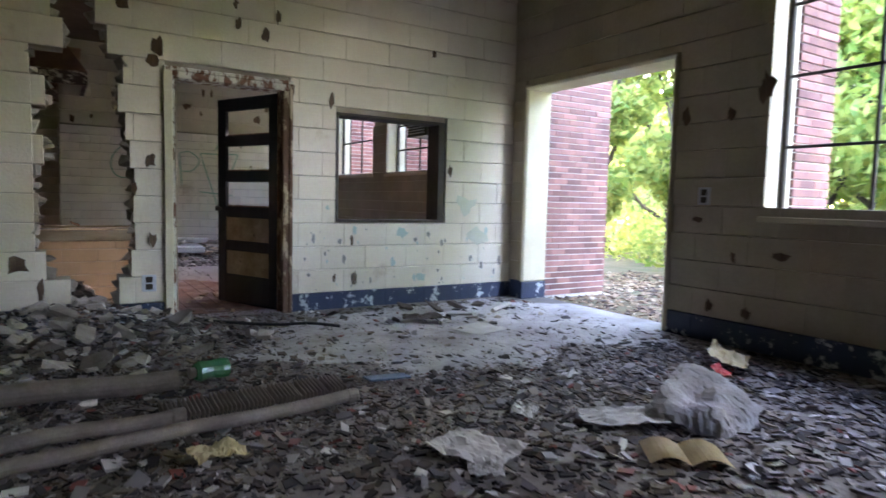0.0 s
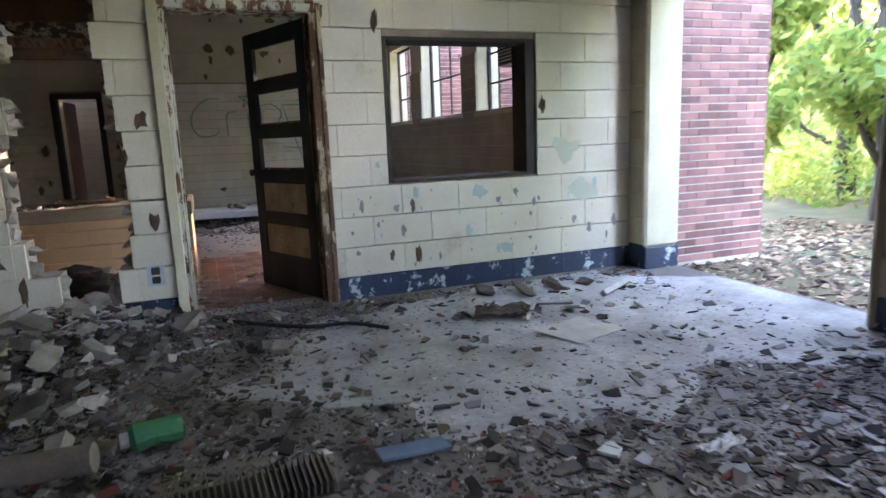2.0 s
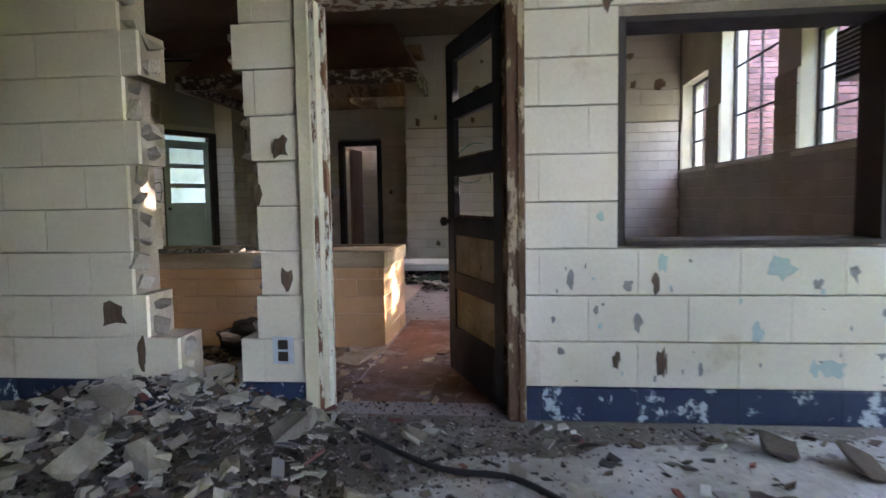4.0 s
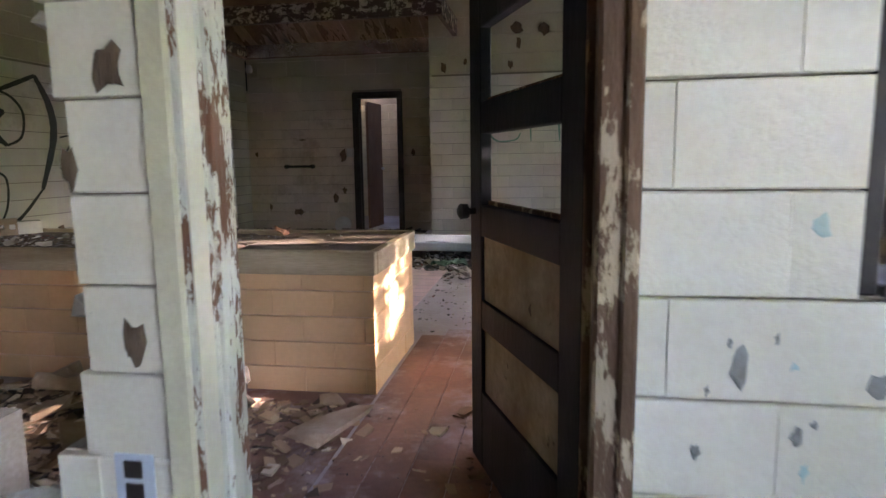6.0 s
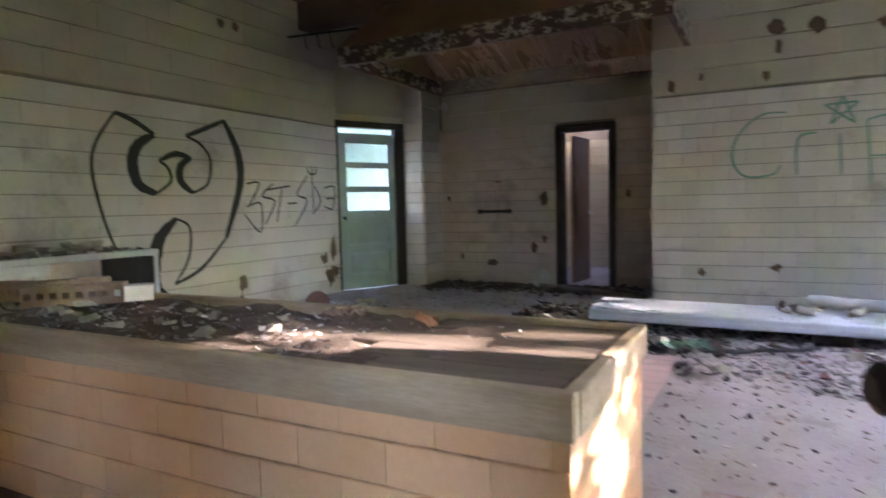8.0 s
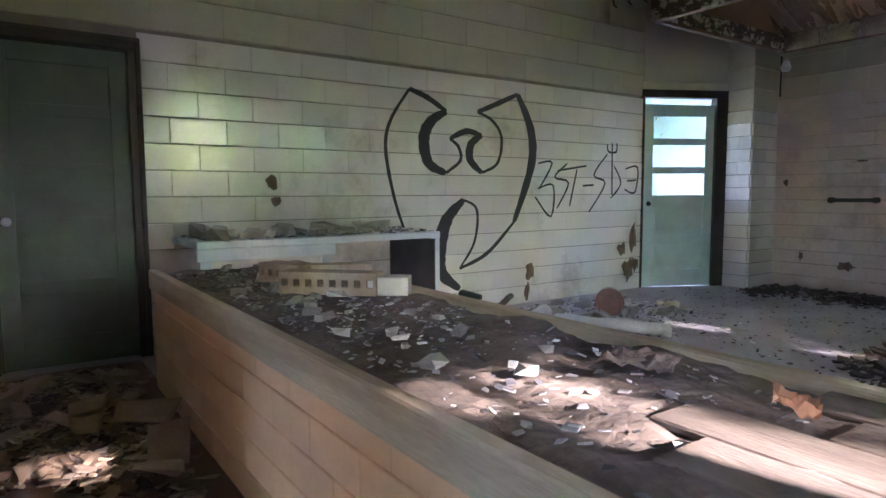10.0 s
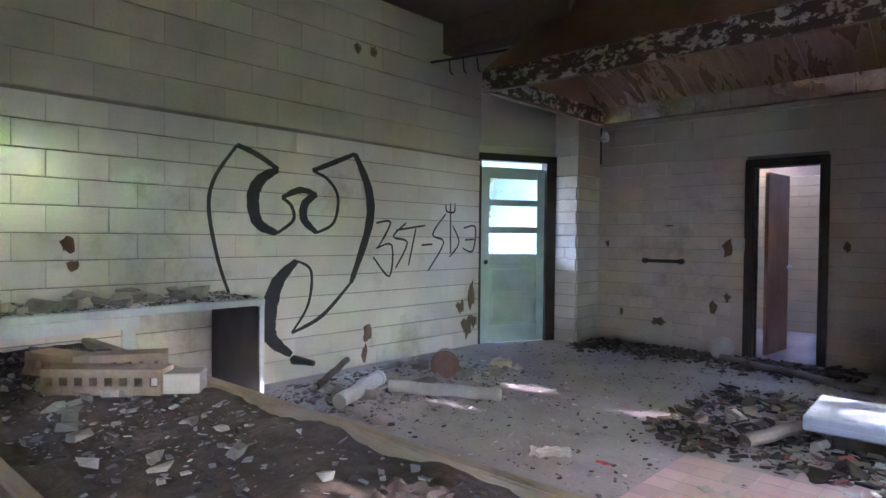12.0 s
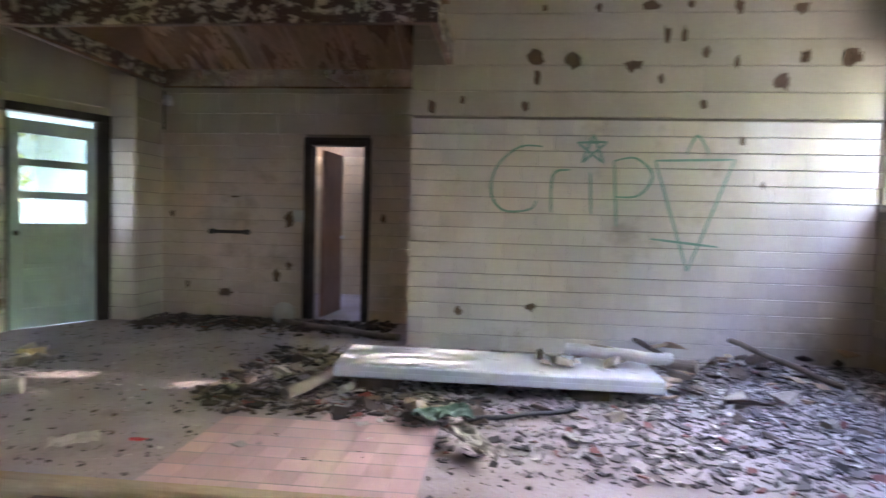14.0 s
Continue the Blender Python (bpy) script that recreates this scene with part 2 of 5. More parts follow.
def piece_mesh(name, w, d, h, mat, soft=0.004):
    """A slightly chamfered block: w along, d out of the wall, h high; origin at the back, lower corner."""
    key = (name, round(w, 2), d, round(h, 3), mat.name)
    if key not in PIECES:
        s, c = soft, soft * 0.3
        vs = [(0, 0, 0), (w, 0, 0), (w, 0, h), (0, 0, h), (0, d - s, 0), (w, d - s, 0), (w, d - s, h), (0, d - s, h),
              (c, d, s), (w - c, d, s), (w - c, d, h - s), (c, d, h - s)]
        fs = [(11, 10, 9, 8)]
        for k in range(4):
            j = (k + 1) % 4
            fs += [(k, j, 4 + j, 4 + k), (4 + k, 4 + j, 8 + j, 8 + k)]
        me = bpy.data.meshes.new(name)
        me.from_pydata(vs, [], fs)
        me.update()
        bm = bmesh.new()
        bm.from_mesh(me)
        bmesh.ops.recalc_face_normals(bm, faces=bm.faces)
        bm.to_mesh(me)
        bm.free()
        me.materials.append(mat)
        PIECES[key] = me
    return PIECES[key]


def courses(parent, name, origin, along, out, length, z0, z1, height, piece, depth, mat, gaps=(), joint=0.006, proud=0.002, soft=0.004, fixed=None):
    """Lays courses of pieces on a wall face, leaving the gaps (u0, u1, z0, z1) free."""
    rng = random.Random(len(name) + int(length * 100))
    origin, along, out = Vector(origin), Vector(along).normalized(), Vector(out).normalized()
    turn = Matrix((along, out, along.cross(out))).transposed().to_4x4()
    flip = turn.determinant() < 0
    z, row = z0, 0
    while z < z1 - 0.02:
        top = min(z + height, z1)
        mid = (z + top) / 2
        cuts = sorted((g[0], g[1]) for g in gaps if g[2] < mid < g[3])
        free, u = [], 0.0
        for a, b in cuts:
            if a > u:
                free.append((u, a))
            u = max(u, b)
        if u < length:
            free.append((u, length))
        for a, b in free:
            u = math.floor(a / piece) * piece - (piece / 2 if row % 2 else 0)
            while u < b:
                s, e = max(u, a), min(u + piece, b)
                u += piece
                if e - s < 0.03:
                    continue
                w = e - s - joint * 0.2
                ob = bpy.data.objects.new(name, piece_mesh(name, w, depth, top - z - joint, mat, soft))
                scene.collection.objects.link(ob)
                ob.parent = parent
                p = origin + along * (s + joint * 0.1) + out * rng.uniform(-proud, proud) + Vector((0, 0, z + joint / 2))
                ob.matrix_basis = Matrix.Translation(p) @ Matrix((along, out, Vector((0, 0, 1)))).transposed().to_4x4()
        z, row = top, row + 1


def slab_with_gaps(name, origin, along, out, length, z0, z1, thick, gaps, mat, label, category="wall"):
    """A wall core cut by rectangular gaps; it reaches `thick` behind its face."""
    us = sorted({0.0, length, *[min(max(g[i], 0), length) for g in gaps for i in (0, 1)]})
    zs = sorted({z0, z1, *[min(max(g[i], z0), z1) for g in gaps for i in (2, 3)]})
    along, out, origin = Vector(along), Vector(out), Vector(origin)
    bm = bmesh.new()
    solid = {}
    for i in range(len(us) - 1):
        for k in range(len(zs) - 1):
            um, zm = (us[i] + us[i + 1]) / 2, (zs[k] + zs[k + 1]) / 2
            solid[i, k] = not any(g[0] < um < g[1] and g[2] < zm < g[3] for g in gaps)
    cache = {}

    def vert(i, k, s):
        if (i, k, s) not in cache:
            p = origin + along * us[i] - out * (thick * s)
            cache[i, k, s] = bm.verts.new((p.x, p.y, zs[k]))
        return cache[i, k, s]

    for (i, k), on in solid.items():
        if not on:
            continue
        for s in (0, 1):
            bm.faces.new([vert(i, k, s), vert(i + 1, k, s), vert(i + 1, k + 1, s), vert(i, k + 1, s)])
        for di, dk, e in ((-1, 0, ((i, k), (i, k + 1))), (1, 0, ((i + 1, k), (i + 1, k + 1))), (0, -1, ((i, k), (i + 1, k))), (0, 1, ((i, k + 1), (i + 1, k + 1)))):
            if not solid.get((i + di, k + dk), False):
                bm.faces.new([vert(*e[0], 0), vert(*e[1], 0), vert(*e[1], 1), vert(*e[0], 1)])
    return tagged(part(name, bm, mat), label, category, kind="structure")


# ---- plan ----
CEIL = 3.76
DOOR_W, DOOR_H = 1.06, 2.12          # outside of the casing
WIN = (1.505, 2.76, 0.85, 1.905)      # serving hatch in wall A
RX, RW = 3.655, 0.3                   # inner face of the east wall, its thickness
LX, BY, TY = -4.84, 8.57, 7.25        # kitchen: west wall, back wall, tiled wall
X0 = -4.84
# the broken hole in wall A, course by course: left and right edge
HOLE = [(0.17, 0.393, -0.70, -0.36), (0.393, 0.616, -0.86, -0.27), (0.616, 0.84, -0.93, -0.24), (0.84, 1.06, -0.90, -0.25), (1.06, 1.285, -0.93, -0.24),
        (1.285, 1.51, -0.86, -0.27), (1.51, 1.73, -0.93, -0.30), (1.73, 1.955, -0.84, -0.35), (1.955, 2.18, -0.94, -0.31), (2.18, 2.4, -0.72, -0.42), (2.4, 2.62, -0.8, -0.5)]

# wall A, between the entry room and the kitchen
gapsA = [(0.0 - X0, DOOR_W - X0, -1, DOOR_H), (WIN[0] - X0, WIN[1] - X0, WIN[2], WIN[3])] + [(h[2] - X0, h[3] - X0, h[0] if i else -1, h[1]) for i, h in enumerate(HOLE)]
wall_a = slab_with_gaps("wall_south_kitchen", (X0, 0.03, 0), (1, 0, 0), (0, -1, 0), RX - X0, 0, CEIL, 0.22, gapsA, M_JOINT, "cream painted block wall with a broken hole")
# east wall of both rooms, seen from inside
ENTRY = (-2.19, -0.207, -1, 2.36)
# the fourth opening is unseen, added to light the front of the counter
KW = [(1.75, 3.2, 1.48, 2.6), (3.7, 5.4, 1.48, 3.3), (5.95, 7.19, 1.48, 2.8), (0.95, 1.6, 1.0, 3.0)]
# the second opening lies out of view, added as a light source behind
RWIN = [(-4.9, -3.0, 1.02, 3.1), (-7.2, -5.7, 1.02, 2.8)]
Y0, Y1 = -8.0, 8.9
gapsE = [(g[0] - Y0, g[1] - Y0, g[2], g[3]) for g in [ENTRY] + KW + RWIN]
wall_e = slab_with_gaps("wall_east", (RX + 0.03, Y0, 0), (0, 1, 0), (-1, 0, 0), Y1 - Y0, 0, CEIL, RW, gapsE, M_SAND, "painted block outer wall with doorway and windows")
wall_w = slab_with_gaps("wall_west", (LX - 0.03, Y0, 0), (0, 1, 0), (1, 0, 0), 7.06 - Y0, 0, CEIL, 0.15, [(0.68 - Y0, 1.55 - Y0, -1, 2.2)], M_MORTAR, "glazed tile wall with graffiti")
wall_b = slab_with_gaps("wall_back", (-4.03, BY + 0.03, 0), (1, 0, 0), (0, -1, 0), 3.6, 0, CEIL, 0.15, [(-2.12 + 4.03, -1.46 + 4.03, -1, 2.14)], M_MORTAR, "dirty glazed tile wall in an alcove")
wall_t = structure("wall_tiled", [((-0.67, TY + 0.03, 0), (RX + 0.03, BY + 0.2, CEIL))], M_MORTAR, "glazed tile wall with green graffiti")
# pilaster beside the mint door and the lintel over it
wall_p = structure("wall_pilaster", [((-4.36, 8.03, 0), (-4.06, BY + 0.18, CEIL))], M_MORTAR, "short tiled return beside the mint door")
P0, P1 = Vector((-4.84, 7.06, 0)), Vector((-4.36, 8.03, 0))
dirM = (P1 - P0).normalized()
outM = Vector((dirM.y, -dirM.x, 0))
lintel = slab_with_gaps("wall_lintel", P0, dirM, outM, (P1 - P0).length, 0, CEIL, 0.14, [(-1, 5, -1, 2.36)], M_UPPER, "painted masonry over the mint door")
wall_s = slab_with_gaps("wall_south", (X0 - 0.18, Y0, 0), (1, 0, 0), (0, 1, 0), RX + RW - X0 + 0.18, 0, CEIL, 0.15, [], M_BLOCK_R, "painted block wall")
# hidden boxes added to block sky light leaking round the doors
structure("wall_corner_post", [((-5.2, 6.9, 2.30), (-4.875, 7.12, CEIL)), ((-5.06, 7.03, 0), (-4.875, 7.075, 2.30)), ((-5.6, 0.3, 0), (-5.45, 2.2, CEIL)), ((-5.45, 0.3, 0), (-5.03, 0.42, CEIL)), ((-5.45, 2.08, 0), (-5.03, 2.2, CEIL))], M_UPPER, "unseen filler boxes added to stop light leaking at the doors")
# added out of view to dim the doorway; a gap lets some sky in
structure("ceiling_back_room", [((-3.2, BY + 0.18, 3.0), (-0.6, 11.05, 3.1))], M_CEIL1, "unseen ceiling added over the room behind to cut sky light", "ceiling")
# reaches past the west wall, out of view, to close a light leak
ceil_k = structure("ceiling_kitchen", [((X0 - 0.9, 0.17, CEIL), (RX + 0.33, 9.0, CEIL + 0.15))], M_CEIL, "stained dark ceiling", "ceiling")
ceil_1 = structure("ceiling_entry", [((X0 - 0.3, Y0 - 0.15, CEIL), (RX + 0.33, 0.17, CEIL + 0.15))], M_CEIL1, "old plaster ceiling", "ceiling")
structure("floor_entry", [((X0 - 0.2, Y0 - 0.2, -0.2), (RX + 0.33, 0.05, 0.0))], M_FLOOR, "dusty concrete floor under litter", "floor")
structure("floor_kitchen", [((X0 - 0.9, 0.05, -0.2), (RX + 0.33, 13.0, 0.0))], M_KFLOOR, "dusty kitchen floor", "floor")
red_floor = structure("floor_passage", [((X0 + 0.1, 0.2, 0.0005), (0.08, 1.5, 0.003))], M_REDFLOOR, "dirty red quarry tiles between doorway and counter", "floor")
# the small room behind the back wall and the passage behind the mint door
back_room = structure("wall_back_room", [((-3.2, 11.2, 0), (-0.5, 11.35, 3.0)), ((-0.75, BY + 0.2, 0), (-0.6, 11.2, 3.0)), ((-3.2, BY + 0.18, 0), (-3.05, 11.2, 3.0))], M_JOINT, "tiled wall of the room behind")


# casings, frames and doors
def door_frame(name, label, origin, along, out, w, h, jamb, depth, mat_l, mat_r, mat_h, proud=0.02):
    """A casing whose face stands proud of the wall: two jambs and a head."""
    f = thing(name, label, "door frame", kind="structure")
    f.matrix_world = Matrix.Translation(origin) @ Matrix((Vector(along), Vector(out), Vector((0, 0, 1)))).transposed().to_4x4()
    box_part("jamb", (0, -depth, 0), (jamb, proud, h - jamb), mat_l, f, 0.008)
    box_part("jamb", (w - jamb, -depth, 0), (w, proud, h - jamb), mat_r, f, 0.008)
    box_part("head", (0, -depth, h - jamb), (w, proud + 0.003, h), mat_h, f, 0.008)
    if mat_l is M_FRAME:
        box_part("edge_strip", (jamb, -0.04, 0), (jamb + 0.006, proud + 0.01, h - jamb), M_BLOCK, f, 0.002, "white painted casing edge")
    # stop strips give the stepped moulding
    box_part("stop_strip", (jamb, -depth * 0.6, 0), (jamb + 0.018, -depth * 0.35, h - jamb), mat_l, f, 0.003)
    box_part("stop_strip", (w - jamb - 0.018, -depth * 0.6, 0), (w - jamb, -depth * 0.35, h - jamb), mat_r, f, 0.003)
    box_part("moulding", (-0.02, 0.0, 0), (0.05, proud + 0.015, h - 0.01), M_SAND if mat_l is M_FRAME else mat_l, f, 0.006)
    box_part("moulding", (w - 0.02, 0.0, 0), (w + 0.015, proud + 0.015, h - 0.01), mat_r, f, 0.006)
    box_part("moulding", (-0.015, 0.0, h - 0.02), (w + 0.015, proud + 0.017, h + 0.015), mat_h, f, 0.006)
    return f


door_frame("door_frame_kitchen", "peeling cream and brown wooden casing of the kitchen doorway", (0, 0, 0), (1, 0, 0), (0, -1, 0), DOOR_W, DOOR_H, 0.075, 0.2, M_FRAME, M_BROWNFRAME, M_FRAME)

leaf = thing("panel_door", "dark painted five-panel door standing open, upper panels missing", "door")
hinge, free = Vector((0.985, 0.10, 0.0)), Vector((0.63, 0.93, 0.0))
dl = (free - hinge).normalized()
leaf.matrix_world = Matrix.Translation(hinge) @ Matrix((dl, Vector((dl.y, -dl.x, 0)), Vector((0, 0, 1)))).transposed().to_4x4()
LW, LH, ST = 0.9, 2.03, 0.125
for a, b in ((0, ST), (LW - ST, LW)):
    box_part("stile", (a, -0.02, 0.012), (b, 0.02, LH), M_DOOR, leaf, 0.004)
rails = [(0.012, 0.30), (0.535, 0.64), (0.867, 0.975), (1.217, 1.325), (1.565, 1.67), (1.91, LH)]
for a, b in rails:
    box_part("rail", (ST, -0.019, a), (LW - ST, 0.019, b), M_DOOR, leaf, 0.003)
for (a, b), (c, d) in zip(rails[:2], rails[1:3]):
    box_part("panel", (ST - 0.01, -0.007, b - 0.01), (LW - ST + 0.01, 0.007, c + 0.01), M_PANEL, leaf, 0.002, "water-stained buff panel")
for (a, b), (c, d) in zip(rails, rails[1:]):
    box_part("bead", (ST, 0.008, b), (ST + 0.014, 0.021, c), M_BROWNFRAME, leaf, 0.002)
    box_part("bead", (ST, 0.008, b), (LW - ST, 0.021, b + 0.014), M_BROWNFRAME, leaf, 0.002)
bm = bmesh.new()
for s in (-1, 1):
    tube(bm, [(LW - 0.06, s * 0.02, 0.95), (LW - 0.06, s * 0.045, 0.95), (LW - 0.06, s * 0.05, 0.95), (LW - 0.06, s * 0.075, 0.95), (LW - 0.06, s * 0.085, 0.95)], lambda u: (0.012, 0.012, 0.026, 0.028, 0.015)[round(u * 4)], 12)
part("door_knob", bm, M_IRON, leaf, "dark metal knob")
for z in (0.25, 1.0, 1.8):
    bm = bmesh.new()
    tube(bm, [(-0.006, 0.024, z), (-0.006, 0.024, z + 0.1)], 0.008, 8)
    part("hinge", bm, M_IRON, leaf)

# hatch lining in wall A
hatch = thing("window_hatch", "dark wooden lining of the serving hatch", "window frame", kind="structure")
for lo, hi in (((WIN[0], 0.004, WIN[2] - 0.0), (WIN[0] + 0.035, 0.25, WIN[3])), ((WIN[1] - 0.09, 0.02, WIN[2]), (WIN[1], 0.25, WIN[3])),
               ((WIN[0] + 0.035, 0.006, WIN[3] - 0.03), (WIN[1] - 0.09, 0.25, WIN[3])), ((WIN[0] + 0.035, -0.012, WIN[2]), (WIN[1] - 0.09, 0.25, WIN[2] + 0.025))):
    box_part("lining", lo, hi, M_DARKWOOD, hatch, 0.004)

# ---- windows in the east wall ----
def steel_window(name, y0, y1, z0, z1, rows, cols, x=RX + 0.2):
    w = thing(name, "rusty steel window with missing panes", "window", kind="structure")
    for lo, hi in (((x - 0.02, y0, z0), (x + 0.02, y0 + 0.035, z1)), ((x - 0.02, y1 - 0.035, z0), (x + 0.02, y1, z1)),
                   ((x - 0.02, y0, z0), (x + 0.02, y1, z0 + 0.035)), ((x - 0.02, y0, z1 - 0.035), (x + 0.02, y1, z1))):
        box_part("window_frame", lo, hi, M_IRON, w, 0.003)
    for k in range(1, cols):
        y = y0 + (y1 - y0) * k / cols
        box_part("muntin", (x - 0.012, y - 0.012, z0 + 0.03), (x + 0.012, y + 0.012, z1 - 0.03), M_IRON, w, 0.002)
    for k in range(1, rows):
        z = z0 + (z1 - z0) * k / rows
        box_part("muntin", (x - 0.011, y0 + 0.03, z - 0.011), (x + 0.011, y1 - 0.03, z + 0.011), M_IRON, w, 0.002)
    box_part("window_sill", (RX - 0.03, y0 - 0.03, z0 - 0.04), (RX + 0.36, y1 + 0.03, z0 + 0.004), M_SAND, w, 0.006)
    return w


for i, g in enumerate(KW):
    steel_window("window_%d" % (i + 1), g[0], g[1], g[2], g[3], 3, 2)
for i, g in enumerate(RWIN):
    steel_window("window_%d" % (i + 4), g[0], g[1], g[2], g[3], 4, 3)
# painted lining of the entry
entry = thing("door_entry", "cream painted reveal of the open entry, blue at the foot", "doorway", kind="structure")
box_part("reveal", (RX - 0.02, ENTRY[1] - 0.05, 0.19), (RX + 0.335, ENTRY[1] + 0.012, ENTRY[3]), M_SAND, entry, 0.02)
box_part("reveal_foot", (RX - 0.022, ENTRY[1] - 0.052, 0.0), (RX + 0.335, ENTRY[1] + 0.012, 0.19), M_NAVY, entry, 0.01)
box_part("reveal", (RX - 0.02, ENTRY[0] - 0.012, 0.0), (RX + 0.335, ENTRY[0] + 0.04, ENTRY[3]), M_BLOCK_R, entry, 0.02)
box_part("lintel", (RX - 0.025, ENTRY[0] - 0.01, ENTRY[3] - 0.04), (RX + 0.335, ENTRY[1] + 0.01, ENTRY[3] + 0.012), M_SAND, entry, 0.02)

# ---- brick fins outside ----
def brick_pier(name, x0, x1, y0, y1, z1, label):
    p = structure(name, [((x0 + 0.01, y0 + 0.01, -0.1), (x1 - 0.01, y1 - 0.01, z1))], M_BRICKJ, label, "brick pier")
    return p


# dark box stands in for the black gap between reveal and bricks
tagged(box_part("wall_gap", (3.985, ENTRY[1] + 0.0, 0), (4.02, 0.2, 2.6), M_DARKWOOD, None, 0.002), "dark strip standing for the gap between wall and brick pier", "wall", kind="structure")
pier = brick_pier("wall_brick_pier", 4.0, 5.0, -0.19, 0.25, 3.2, "weathered red brick pier outside the entry")
piers = []
for y in (-3.0, 3.2, 5.4, 7.2):
    q = brick_pier("wall_brick_pier", 4.0, 4.55, y, y + 0.45, 3.2, "red brick pier between the windows")
    q["face_y"] = y + 0.01
    piers.append(q)

# ---- mint door ----
mint = thing("panelled_door", "pale mint wooden door with three open lights", "door")
mint.matrix_world = Matrix.Translation(P0 - outM * 0.02) @ Matrix((dirM, outM, Vector((0, 0, 1)))).transposed().to_4x4()
ML = (P1 - P0).length
for a, b in ((0.02, 0.13), (0.80, 0.91)):
    box_part("stile", (a, -0.02, 0.01), (b, 0.02, 2.2), M_MINT, mint, 0.004)
mr = [(0.01, 0.22), (0.56, 0.64), (0.98, 1.12), (1.38, 1.46), (1.72, 1.80), (2.06, 2.2)]
for a, b in mr:
    box_part("rail", (0.13, -0.019, a), (0.80, 0.019, b), M_MINT, mint, 0.003)
for (a, b), (c, d) in zip(mr[:2], mr[1:3]):
    box_part("panel", (0.12, -0.015, b - 0.01), (0.81, -0.004, c + 0.01), M_MINT, mint, 0.002)
    box_part("raised_field", (0.19, -0.006, b + 0.05), (0.74, 0.006, c - 0.05), M_MINT, mint, 0.004)
bm = bmesh.new()
tube(bm, [(0.07, 0.02, 1.02), (0.07, 0.05, 1.02), (0.07, 0.075, 1.02)], lambda u: (0.012, 0.03, 0.02)[round(u * 2)], 12)
part("door_knob", bm, M_IRON, mint, "dark metal knob")
mf = thing("door_frame_mint", "dark wooden frame of the mint door", "door frame", kind="structure")
mf.matrix_world = mint.matrix_world
box_part("jamb", (0.92, -0.08, 0), (1.09, 0.05, 2.28), M_DARKWOOD, mf, 0.006)
box_part("jamb", (-0.03, -0.08, 0), (0.015, 0.03, 2.28), M_DARKWOOD, mf, 0.006)
box_part("head", (-0.03, -0.08, 2.28), (1.09, 0.05, 2.37), M_DARKWOOD, mf, 0.006)

box_part("plaster_surround", (-0.03, 0.0, 2.37), (1.17, 0.03, 2.46), M_SAND, mf, 0.006, "pale painted plaster band")
box_part("plaster_surround", (1.092, -0.02, 2.12), (1.17, 0.028, 2.37), M_SAND, mf, 0.006, "pale painted plaster band")
# the last box is an unseen roof, added to shade the mint walls
porch = structure("wall_porch", [((-7.4, 5.2, 0), (-7.25, 10.6, 2.5)), ((-7.25, 10.45, 0), (-4.9, 10.6, 2.5)), ((-7.5, 5.6, 2.5), (-5.1, 10.8, 2.6))], M_MINT, "mint painted porch wall beyond the door, under an added shading roof")
for y in (6.3, 7.2, 8.1, 9.0):
    box_part("board", (-7.25, y, 0), (-7.23, y + 0.3, 2.4), M_WHITEPIPE, porch, 0.004, "white upright board")

# closed door in the west wall
sd = thing("closed_door", "closed grey-green panelled door in a dark frame", "door")
sd.matrix_world = Matrix.Translation((LX - 0.05, 0.72, 0)) @ Matrix((Vector((0, 1, 0)), Vector((1, 0, 0)), Vector((0, 0, 1)))).transposed().to_4x4()
for a, b in ((0.0, 0.11), (0.68, 0.79)):
    box_part("stile", (a, -0.02, 0.01), (b, 0.02, 2.12), M_SAGE, sd, 0.004)
sr = [(0.01, 0.2), (0.5, 0.58), (0.9, 1.0), (1.28, 1.36), (1.66, 1.74), (2.0, 2.12)]
for a, b in sr:
    box_part("rail", (0.11, -0.019, a), (0.68, 0.019, b), M_SAGE, sd, 0.003)
for (a, b), (c, d) in zip(sr, sr[1:]):
    box_part("panel", (0.1, -0.01, b - 0.01), (0.69, 0.006, c + 0.01), M_SAGE, sd, 0.002)
bm = bmesh.new()
tube(bm, [(0.06, 0.02, 0.98), (0.06, 0.05, 0.98), (0.06, 0.075, 0.98)], lambda u: (0.012, 0.03, 0.02)[round(u * 2)], 12)
part("door_knob", bm, M_STEEL, sd, "metal knob")
door_frame("door_frame_west", "dark wooden door frame", (LX, 0.64, 0), (0, 1, 0), (1, 0, 0), 0.94, 2.2, 0.07, 0.14, M_DARKWOOD, M_DARKWOOD, M_DARKWOOD)
door_frame("door_frame_back", "dark wooden frame of the narrow doorway", (-2.19, BY, 0), (1, 0, 0), (0, -1, 0), 0.79, 2.21, 0.075, 0.16, M_DARKWOOD, M_DARKWOOD, M_DARKWOOD)
bd = thing("brown_door", "brown wooden door standing open in the room behind", "door")
bd.matrix_world = pose(-2.04, BY + 0.2, 0, 0, 0, 85)
box_part("door_leaf", (0, -0.02, 0.01), (0.66, 0.02, 2.1), M_HOOD, bd, 0.004)
bm = bmesh.new()
tube(bm, [(0.6, -0.02, 1.0), (0.6, -0.05, 1.0), (0.6, -0.07, 1.0)], lambda u: (0.012, 0.028, 0.018)[round(u * 2)], 12)
part("door_knob", bm, M_STEEL, bd)

